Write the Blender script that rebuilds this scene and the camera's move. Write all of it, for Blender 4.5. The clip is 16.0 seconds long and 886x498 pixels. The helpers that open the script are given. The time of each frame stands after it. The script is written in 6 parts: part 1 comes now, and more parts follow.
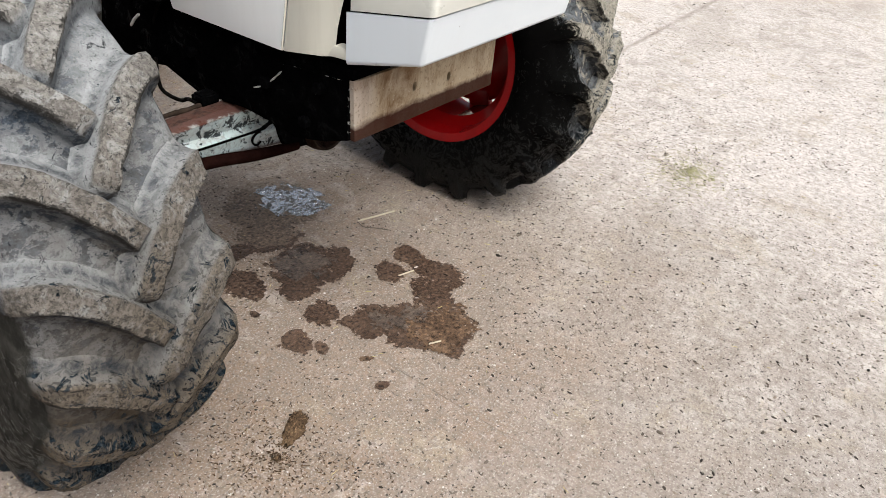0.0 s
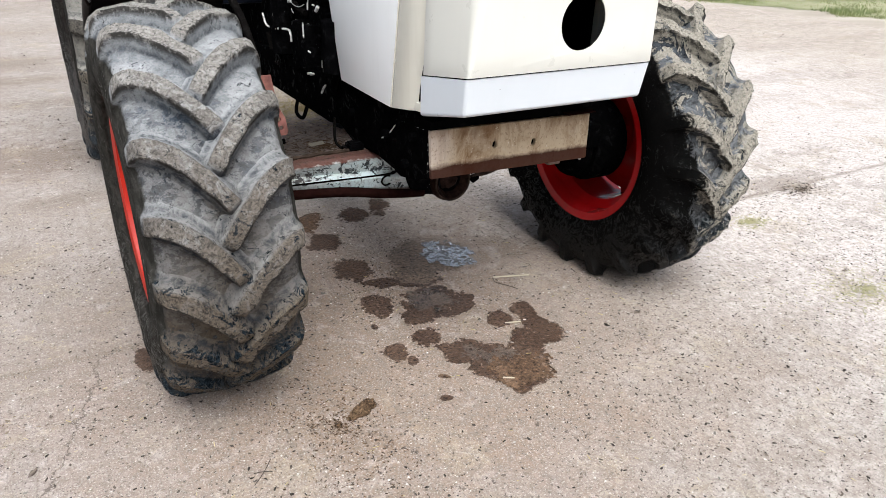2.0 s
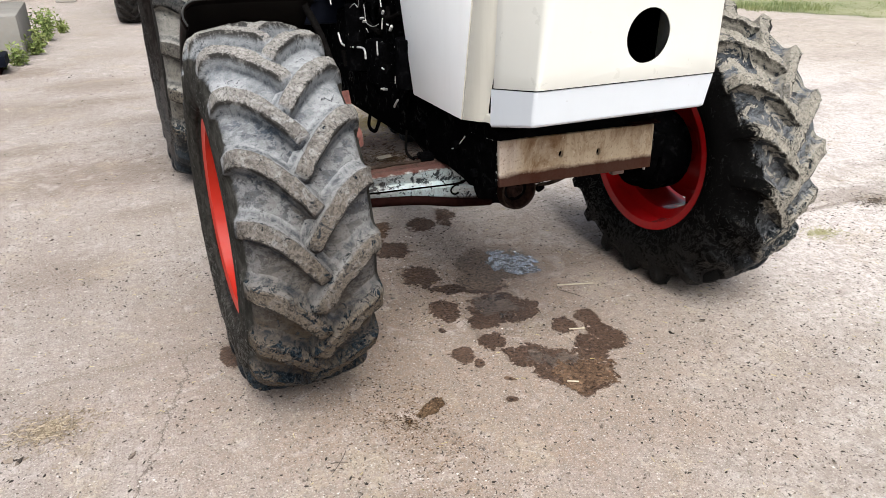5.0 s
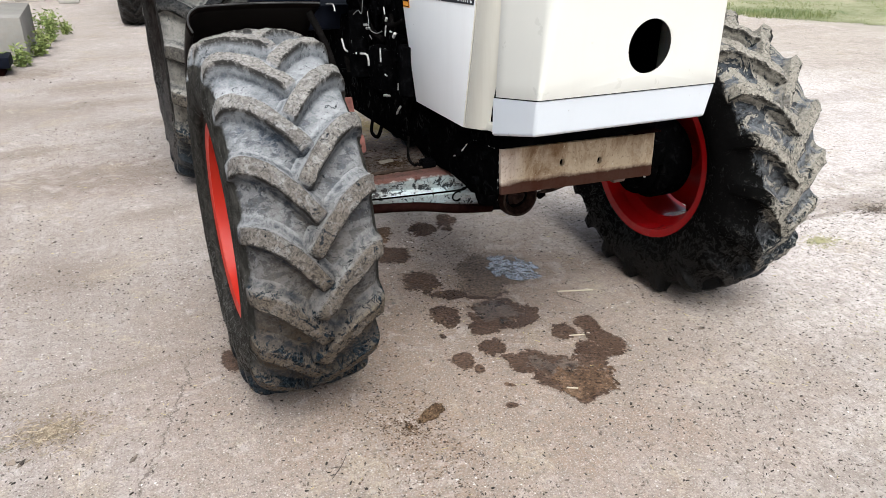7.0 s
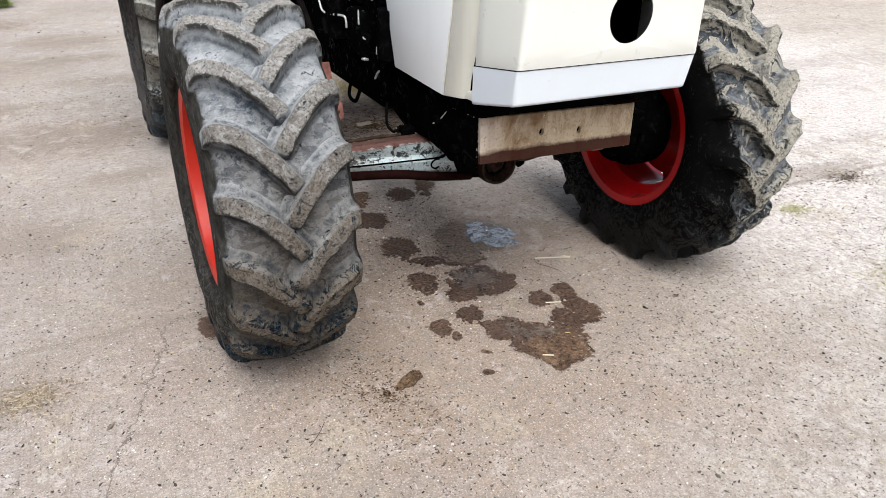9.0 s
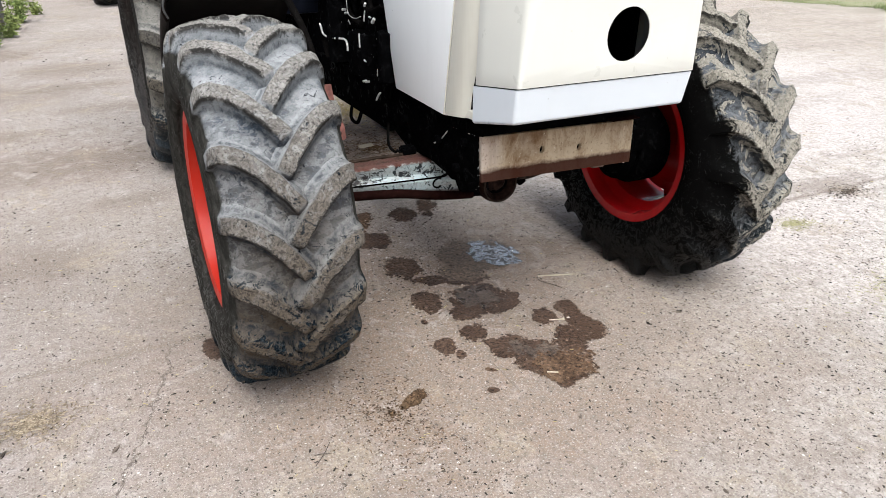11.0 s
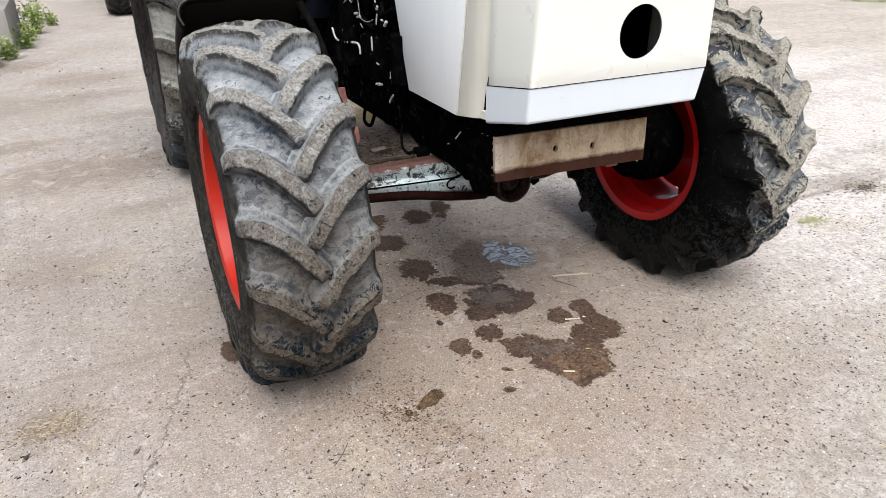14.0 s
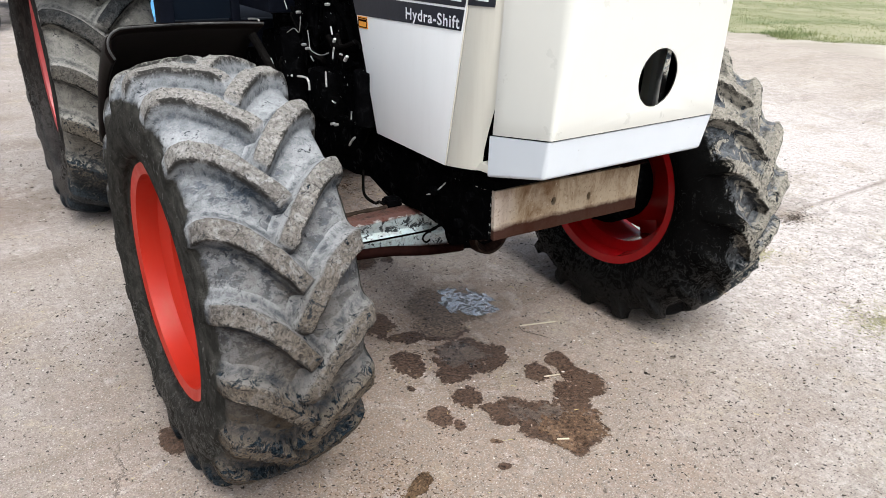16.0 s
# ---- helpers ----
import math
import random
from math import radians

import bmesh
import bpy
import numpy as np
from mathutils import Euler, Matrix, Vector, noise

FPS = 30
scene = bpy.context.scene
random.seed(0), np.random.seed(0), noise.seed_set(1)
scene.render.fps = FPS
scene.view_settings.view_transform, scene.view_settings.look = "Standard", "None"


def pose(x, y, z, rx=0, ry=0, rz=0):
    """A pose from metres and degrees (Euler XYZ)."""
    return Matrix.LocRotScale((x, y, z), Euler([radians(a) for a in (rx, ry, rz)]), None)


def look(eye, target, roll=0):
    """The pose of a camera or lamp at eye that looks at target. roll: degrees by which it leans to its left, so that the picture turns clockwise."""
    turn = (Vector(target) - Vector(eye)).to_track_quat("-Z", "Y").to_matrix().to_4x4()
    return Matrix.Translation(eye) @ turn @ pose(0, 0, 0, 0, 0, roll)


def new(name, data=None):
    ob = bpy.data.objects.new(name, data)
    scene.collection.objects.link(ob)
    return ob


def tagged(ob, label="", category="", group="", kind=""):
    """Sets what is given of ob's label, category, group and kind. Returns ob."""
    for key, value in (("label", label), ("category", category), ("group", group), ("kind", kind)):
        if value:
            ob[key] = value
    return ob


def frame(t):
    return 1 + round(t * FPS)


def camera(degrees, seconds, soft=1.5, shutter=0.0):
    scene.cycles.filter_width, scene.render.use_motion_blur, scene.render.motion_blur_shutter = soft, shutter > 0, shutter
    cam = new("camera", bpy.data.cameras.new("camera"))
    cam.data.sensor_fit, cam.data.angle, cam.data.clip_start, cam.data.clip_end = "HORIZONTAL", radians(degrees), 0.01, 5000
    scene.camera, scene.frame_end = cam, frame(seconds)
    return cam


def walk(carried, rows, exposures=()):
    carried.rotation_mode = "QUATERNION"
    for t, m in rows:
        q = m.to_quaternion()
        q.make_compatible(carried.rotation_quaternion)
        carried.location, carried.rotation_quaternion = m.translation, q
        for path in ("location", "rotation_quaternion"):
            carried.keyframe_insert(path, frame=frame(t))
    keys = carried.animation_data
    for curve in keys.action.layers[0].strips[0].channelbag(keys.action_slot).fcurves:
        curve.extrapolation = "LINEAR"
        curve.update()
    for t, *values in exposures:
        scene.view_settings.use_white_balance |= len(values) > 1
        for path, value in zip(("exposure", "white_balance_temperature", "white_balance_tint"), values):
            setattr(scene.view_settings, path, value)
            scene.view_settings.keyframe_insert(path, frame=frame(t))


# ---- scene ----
cam = camera(64.90, 16.0, soft=0.6)
EXPOSURE = 0.915
PATH = [
    (0, (-1.4058, -1.4804, 1.4698), (-0.0080, -0.6028, 0.3402), 6.54),
    (0.5, (-1.2077, -1.6617, 1.4639), (-0.0925, -0.4124, 0.3705), 1.01),
    (1, (-1.0558, -1.8330, 1.4453), (-0.0155, -0.4093, 0.5015), 7.41),
    (1.5, (-1.1210, -2.0388, 1.4459), (-0.1554, -0.5897, 0.4623), 1.71),
    (2, (-1.2535, -2.1909, 1.4694), (-0.3299, -0.6539, 0.5837), 2.14),
    (2.2, (-1.2879, -2.2441, 1.4934), (-0.4320, -0.6532, 0.6353), 0.63),
    (2.5, (-1.2884, -2.2746, 1.4819), (-0.4664, -0.6863, 0.5866), 1.18),
    (3, (-1.2738, -2.2772, 1.4577), (-0.3868, -0.7463, 0.5252), 1.54),
    (3.5, (-1.2959, -2.2955, 1.4521), (-0.4724, -0.7320, 0.5155), 0.10),
    (4, (-1.3160, -2.3002, 1.4638), (-0.5603, -0.7144, 0.5076), 0.42),
    (4.5, (-1.3157, -2.2538, 1.4711), (-0.5172, -0.6824, 0.5259), 1.03),
    (5, (-1.3264, -2.2699, 1.4863), (-0.5469, -0.6365, 0.6352), 0.16),
    (7.5, (-1.3373, -2.2762, 1.5071), (-0.5587, -0.6381, 0.6643), 0.72),
    (8, (-1.3437, -2.2727, 1.5131), (-0.5851, -0.6342, 0.6529), 0.43),
    (8.5, (-1.3442, -2.2706, 1.5200), (-0.5653, -0.6202, 0.7017), 0.21),
    (9, (-1.3270, -2.2617, 1.5304), (-0.5115, -0.6996, 0.5844), 1.90),
    (11.5, (-1.3357, -2.2835, 1.5205), (-0.5203, -0.6863, 0.6352), 0.70),
    (12, (-1.3349, -2.2925, 1.5165), (-0.5442, -0.6864, 0.6248), 0.25),
    (12.5, (-1.3299, -2.2970, 1.5244), (-0.5147, -0.7016, 0.6355), 0.21),
    (13, (-1.3338, -2.2941, 1.5184), (-0.5359, -0.6923, 0.6254), 0.83),
    (13.5, (-1.3348, -2.2871, 1.5174), (-0.5447, -0.6810, 0.6251), 0.46),
    (14, (-1.3465, -2.2837, 1.5200), (-0.5571, -0.6717, 0.6377), -0.30),
    (14.5, (-1.3640, -2.2717, 1.5371), (-0.5514, -0.6905, 0.6210), -0.46),
    (15, (-1.3801, -2.2311, 1.5174), (-0.5401, -0.6504, 0.6253), 1.58),
    (15.5, (-1.4134, -2.0585, 1.5076), (-0.5014, -0.4935, 0.6597), -0.18),
    (16, (-1.4580, -1.8706, 1.5254), (-0.3870, -0.3997, 0.6951), 2.24),
]
walk(cam, [(t, look(eye, target, roll)) for t, eye, target, roll in PATH], exposures=((0.0, EXPOSURE - 0.17, 6420, 5), (0.5, EXPOSURE - 0.10, 6440, 5), (1.0, EXPOSURE + 0.16, 6240, 5), (1.5, EXPOSURE + 0.03, 6170, 5.5), (2.6, EXPOSURE, 6140, 6), (3.5, EXPOSURE, 6310, 6.5), (5.0, EXPOSURE, 6310, 6.5), (7.3, EXPOSURE - 0.02, 6130, 5.5), (16.0, EXPOSURE, 6130, 5.5)))


# ---- light ----
SUN_EL, SUN_AZ = radians(60), radians(195)
world = bpy.data.worlds.new("sky")
scene.world = world
world.use_nodes = True
wn = world.node_tree
wn.nodes.clear()
sky = wn.nodes.new("ShaderNodeTexSky")
sky.sky_type = "NISHITA"
sky.sun_disc = False
sky.sun_elevation, sky.sun_rotation = SUN_EL, SUN_AZ
sky.dust_density, sky.air_density, sky.ozone_density = 6.0, 0.5, 0.4
back = wn.nodes.new("ShaderNodeBackground")
back.inputs["Strength"].default_value = 0.15
out = wn.nodes.new("ShaderNodeOutputWorld")
haze = wn.nodes.new("ShaderNodeHueSaturation")
haze.inputs["Saturation"].default_value = 0.55
wn.links.new(sky.outputs[0], haze.inputs["Color"])
wn.links.new(haze.outputs[0], back.inputs[0])
wn.links.new(back.outputs[0], out.inputs[0])

sun_data = bpy.data.lights.new("sun", "SUN")
sun_data.energy, sun_data.angle, sun_data.color = 1.52, radians(50), (1.0, 0.986, 0.968)
sun = new("sun", sun_data)
sun_dir = Vector((math.sin(SUN_AZ) * math.cos(SUN_EL), math.cos(SUN_AZ) * math.cos(SUN_EL), math.sin(SUN_EL)))
sun.rotation_euler = sun_dir.to_track_quat("Z", "Y").to_euler()


# ---- materials ----
class Nodes:
    """A short way to write a node material."""

    def __init__(self, name):
        self.mat = bpy.data.materials.new(name)
        self.mat.use_nodes = True
        self.tree = self.mat.node_tree
        self.bsdf = self.tree.nodes["Principled BSDF"]
        self.out = self.tree.nodes["Material Output"]

    def add(self, kind, **inputs):
        node = self.tree.nodes.new(kind)
        for key, value in inputs.items():
            self.put(node, key.replace("_", " "), value)
        return node

    def put(self, node, key, value):
        if isinstance(key, str) and key.isdigit():
            key = int(key)
        socket = node.inputs[key]
        if isinstance(value, bpy.types.NodeSocket):
            self.tree.links.new(value, socket)
        elif isinstance(value, (tuple, list)) and len(value) == 3 and socket.type == "RGBA":
            socket.default_value = (*value, 1)
        else:
            socket.default_value = value

    def place(self, world_space=False):
        if world_space:
            return self.add("ShaderNodeNewGeometry").outputs["Position"]
        return self.add("ShaderNodeTexCoord").outputs["Object"]

    def noise(self, where, scale, detail=4.0, rough=0.6, warp=0.0, stretch=None):
        if stretch:
            m = self.add("ShaderNodeMapping", Vector=where)
            m.inputs["Scale"].default_value = stretch
            where = m.outputs[0]
        return self.add("ShaderNodeTexNoise", Vector=where, Scale=scale, Detail=detail, Roughness=rough, Distortion=warp).outputs["Fac"]

    def voronoi(self, where, scale, feature="F1"):
        node = self.add("ShaderNodeTexVoronoi", Vector=where, Scale=scale)
        node.feature = feature
        return node

    def ramp(self, fac, low, high, a=0.0, b=1.0):
        return self.add("ShaderNodeMapRange", Value=fac, From_Min=low, From_Max=high, To_Min=a, To_Max=b).outputs[0]

    def math(self, op, a, b=0.0):
        node = self.add("ShaderNodeMath")
        node.operation = op
        self.put(node, 0, a)
        self.put(node, 1, b)
        return node.outputs[0]

    def mix(self, fac, a, b):
        node = self.add("ShaderNodeMix")
        node.data_type = "RGBA"
        self.put(node, 0, fac)
        self.put(node, 6, a)
        self.put(node, 7, b)
        return node.outputs[2]

    def bump(self, height, strength, distance=0.01, normal=None):
        node = self.add("ShaderNodeBump", Height=height, Strength=strength, Distance=distance)
        if normal is not None:
            self.put(node, "Normal", normal)
        return node.outputs[0]

    def done(self, color, rough=0.6, metal=0.0, normal=None, coat=0.0, spec=0.5):
        self.put(self.bsdf, "Base Color", color)
        self.put(self.bsdf, "Roughness", rough)
        self.put(self.bsdf, "Metallic", metal)
        self.put(self.bsdf, "Coat Weight", coat)
        self.put(self.bsdf, "Specular IOR Level", spec)
        if normal is not None:
            self.put(self.bsdf, "Normal", normal)
        return self.mat


def concrete_material():
    n = Nodes("worn_concrete")
    p = n.place(True)
    xyz = n.add("ShaderNodeSeparateXYZ", Vector=p).outputs
    broad = n.noise(p, 0.55, 5, 0.6, 0.4)
    mid = n.noise(p, 3.2, 6, 0.65)
    fine = n.noise(p, 38, 5, 0.7)
    grit = n.noise(p, 160, 3, 0.7)
    edge = n.noise(p, 10, 8, 0.8)
    color = n.mix(n.ramp(mid, 0.3, 0.7), (0.352, 0.318, 0.292), (0.490, 0.446, 0.421))
    ragged_broad = n.math("ADD", broad, n.math("MULTIPLY", n.math("SUBTRACT", edge, 0.5), 0.35))
    color = n.mix(n.ramp(ragged_broad, 0.52, 0.64, 0, 0.46), color, (0.235, 0.205, 0.172))
    # darker towards -x, paler out over the open yard
    side = n.math("ADD", xyz[0], n.math("MULTIPLY", n.math("SUBTRACT", broad, 0.5), 4.0))
    color = n.mix(n.ramp(side, -0.6, 2.2, 0.42, 0), color, (0.190, 0.160, 0.140))
    color = n.mix(n.ramp(side, 0.2, 2.2, 0, 0.82), color, (0.640, 0.611, 0.584))
    away = n.math("ADD", n.math("ADD", xyz[0], n.math("MULTIPLY", xyz[1], 0.35)), n.math("MULTIPLY", n.math("SUBTRACT", n.noise(p, 0.9, 7, 0.7, 0.6, (0.5, 1.4, 1)), 0.5), 7.0))
    color = n.mix(n.ramp(away, 5.5, 8.5, 0, 0.75), color, n.mix(n.ramp(edge, 0.42, 0.60), (0.415, 0.365, 0.305), (0.27, 0.225, 0.18)))
    # dirt trodden into the long joint
    near = n.math("ABSOLUTE", n.math("ADD", n.math("SUBTRACT", xyz[1], 0.165), n.math("MULTIPLY", n.math("SUBTRACT", edge, 0.5), 0.09)))
    color = n.mix(n.math("MULTIPLY", n.ramp(near, 0.006, 0.032, 0.8, 0), n.ramp(mid, 0.35, 0.6, 0.45, 1)), color, (0.17, 0.135, 0.108))
    # earth dropped by the tyres: ragged patches with a broken edge
    for cx, cy, rx, ry, amount in ((-0.62, -0.48, 0.24, 0.48, 0.8), (-0.55, 0.05, 0.22, 0.4, 0.7), (-0.85, -0.95, 0.30, 0.30, 0.4), (-1.70, 1.10, 0.34, 0.26, 0.55), (-1.55, 2.55, 0.85, 0.42, 0.75), (-2.2, 4.6, 0.8, 0.45, 0.6), (-1.95, 3.3, 0.35, 0.2, 0.7), (-1.25, 1.75, 0.30, 0.16, 0.5), (1.0, -1.0, 0.5, 0.3, 0.35), (2.6, 0.25, 0.5, 0.14, 0.6), (0.55, 0.22, 0.45, 0.07, 0.5), (-1.1, 3.9, 0.6, 0.2, 0.5), (-2.25, 6.5, 0.6, 0.42, 0.85), (-1.5, 5.55, 0.6, 0.36, 0.7), (-1.45, 4.75, 0.55, 0.22, 0.7)):
        dx = n.math("DIVIDE", n.math("SUBTRACT", xyz[0], cx), rx)
        dy = n.math("DIVIDE", n.math("SUBTRACT", xyz[1], cy), ry)
        far = n.math("SQRT", n.math("ADD", n.math("MULTIPLY", dx, dx), n.math("MULTIPLY", dy, dy)))
        far = n.math("ADD", far, n.math("MULTIPLY", n.math("SUBTRACT", edge, 0.5), 3.0))
        color = n.mix(n.ramp(far, 0.45, 1.05, amount, 0), color, (0.145, 0.108, 0.078))
    # thin brown silt where the machine has dripped and stood
    dx, dy = n.math("DIVIDE", n.math("ADD", xyz[0], 0.18), 1.25), n.math("DIVIDE", n.math("ADD", xyz[1], 0.25), 1.10)
    far = n.math("ADD", n.math("SQRT", n.math("ADD", n.math("MULTIPLY", dx, dx), n.math("MULTIPLY", dy, dy))), n.math("MULTIPLY", n.math("SUBTRACT", mid, 0.5), 1.6))
    color = n.mix(n.ramp(far, 0.5, 1.3, 0.86, 0), color, (0.246, 0.180, 0.130))
    # soil and chaff heaped under the gearbox
    dx, dy = n.math("DIVIDE", n.math("SUBTRACT", xyz[0], 0.40), 0.75), n.math("DIVIDE", n.math("SUBTRACT", xyz[1], 2.05), 0.85)
    far = n.math("ADD", n.math("SQRT", n.math("ADD", n.math("MULTIPLY", dx, dx), n.math("MULTIPLY", dy, dy))), n.math("MULTIPLY", n.math("SUBTRACT", edge, 0.5), 1.4))
    color = n.mix(n.ramp(far, 0.6, 1.1, 0.92, 0), color, n.mix(n.ramp(edge, 0.38, 0.56), (0.34, 0.245, 0.17), (0.115, 0.078, 0.054)))
    dx, dy = n.math("DIVIDE", n.math("SUBTRACT", xyz[0], 0.45), 0.9), n.math("DIVIDE", n.math("SUBTRACT", xyz[1], 3.35), 0.72)
    far = n.math("ADD", n.math("SQRT", n.math("ADD", n.math("MULTIPLY", dx, dx), n.math("MULTIPLY", dy, dy))), n.math("MULTIPLY", n.math("SUBTRACT", edge, 0.5), 1.4))
    color = n.mix(n.ramp(far, 0.6, 1.1, 0.92, 0), color, (0.58, 0.48, 0.345))
    streak = n.noise(p, 1.0, 5, 0.65, 0.6, (0.35, 1.3, 1))
    streak = n.math("ADD", streak, n.math("MULTIPLY", n.math("SUBTRACT", edge, 0.5), 0.8))
    color = n.mix(n.ramp(streak, 0.51, 0.62, 0, 0.40), color, (0.225, 0.192, 0.160))
    blotch = n.noise(p, 24, 7, 0.75, 0.4)
    color = n.mix(n.ramp(blotch, 0.40, 0.52, 0.30, 0), color, (0.265, 0.225, 0.190))
    color = n.mix(n.ramp(blotch, 0.54, 0.66, 0, 0.35), color, (0.56, 0.515, 0.485))
    tan = n.math("ADD", n.noise(p, 3.1, 6, 0.7, 0.5), n.math("MULTIPLY", n.math("SUBTRACT", blotch, 0.5), 0.45))
    color = n.mix(n.ramp(tan, 0.55, 0.65, 0, 0.50), color, (0.345, 0.290, 0.205))
    smutch = n.math("ADD", n.noise(p, 6.5, 7, 0.72, 0.8), n.math("MULTIPLY", n.math("SUBTRACT", broad, 0.5), 0.35))
    color = n.mix(n.ramp(smutch, 0.54, 0.64, 0, 0.42), color, (0.215, 0.180, 0.150))
    color = n.mix(n.ramp(smutch, 0.36, 0.45, 0.30, 0), color, (0.60, 0.565, 0.535))
    brushed = n.noise(p, 1.0, 5, 0.7, 0.3, (85, 4, 1))
    color = n.mix(n.ramp(brushed, 0.36, 0.50, 0.35, 0), color, (0.20, 0.178, 0.155))
    color = n.mix(n.ramp(fine, 0.40, 0.56, 0.5, 0), color, (0.18, 0.156, 0.134))
    color = n.mix(n.ramp(grit, 0.54, 0.66, 0, 0.6), color, (0.56, 0.535, 0.505))
    color = n.mix(n.ramp(n.noise(p, 105, 4, 0.8), 0.38, 0.46, 0.7, 0), color, (0.11, 0.095, 0.082))
    # dark and pale grains pressed into the surface
    for scale, share, tint in ((46, 0.915, (0.035, 0.030, 0.027)), (70, 0.835, (0.030, 0.026, 0.024)), (115, 0.76, (0.10, 0.085, 0.074)), (80, 0.94, (0.58, 0.55, 0.52)), (55, 0.97, (0.60, 0.58, 0.55))):
        cell = n.voronoi(p, scale)
        pick = n.add("ShaderNodeSeparateColor", Color=cell.outputs["Color"]).outputs
        ragged = n.math("ADD", cell.outputs["Distance"], n.math("MULTIPLY", n.math("SUBTRACT", n.noise(p, 220, 2), 0.5), 0.5))
        spot = n.math("MULTIPLY", n.ramp(ragged, 0.18, 0.24, 1, 0), n.math("GREATER_THAN", pick[0], share))
        patchy = n.ramp(n.noise(p, 2.2, 5, 0.65), 0.38, 0.56, 0.35, 1)
        color = n.mix(n.math("MULTIPLY", spot, patchy), color, tint)
    # hairline cracks
    for x0, slope, y0, y1, seed in ((-1.27, -0.36, -0.75, 0.15, 0.0), (0.30, 0.55, -1.5, -0.55, 4.0), (-0.42, 0.5, -1.6, -0.62, 9.0)):
        bend = n.math("MULTIPLY", n.math("SUBTRACT", n.noise(p, 5 + 0.1 * seed, 6, 0.75), 0.5), 0.2)
        line = n.math("ABSOLUTE", n.math("ADD", n.math("SUBTRACT", xyz[0], x0), n.math("ADD", bend, n.math("MULTIPLY", xyz[1], slope))))
        stretch = n.math("MULTIPLY", n.math("LESS_THAN", xyz[1], y1), n.math("GREATER_THAN", xyz[1], y0))
        crack = n.math("MULTIPLY", n.ramp(line, 0.0018, 0.0050, 1, 0), stretch)
        color = n.mix(n.math("MULTIPLY", crack, 0.9 if seed == 0 else 0.3), color, (0.12, 0.10, 0.085))
    # the cement itself is faintly pink
    warm = n.add("ShaderNodeMix")
    warm.data_type, warm.blend_type = "RGBA", "MULTIPLY"
    n.put(warm, 0, 1.0)
    n.put(warm, 6, color)
    n.put(warm, 7, (1.0, 0.970, 0.966))
    high = n.math("ADD", n.math("MULTIPLY", fine, 0.6), n.math("MULTIPLY", grit, 0.5))
    return n.done(warm.outputs[2], 0.9, 0, n.bump(high, 1.0, 0.009), spec=0.25)


def earth_material(name="bare_earth", a=(0.29, 0.255, 0.215), b=(0.41, 0.372, 0.325)):
    n = Nodes(name)
    p = n.place(True)
    color = n.mix(n.ramp(n.noise(p, 0.5, 6, 0.65, 0.5), 0.35, 0.65), a, b)
    color = n.mix(n.ramp(n.noise(p, 22, 5, 0.7), 0.45, 0.7, 0, 0.3), color, (0.24, 0.195, 0.15))
    return n.done(color, 0.95, 0, n.bump(n.noise(p, 30, 6, 0.7), 0.6, 0.02), spec=0.2)


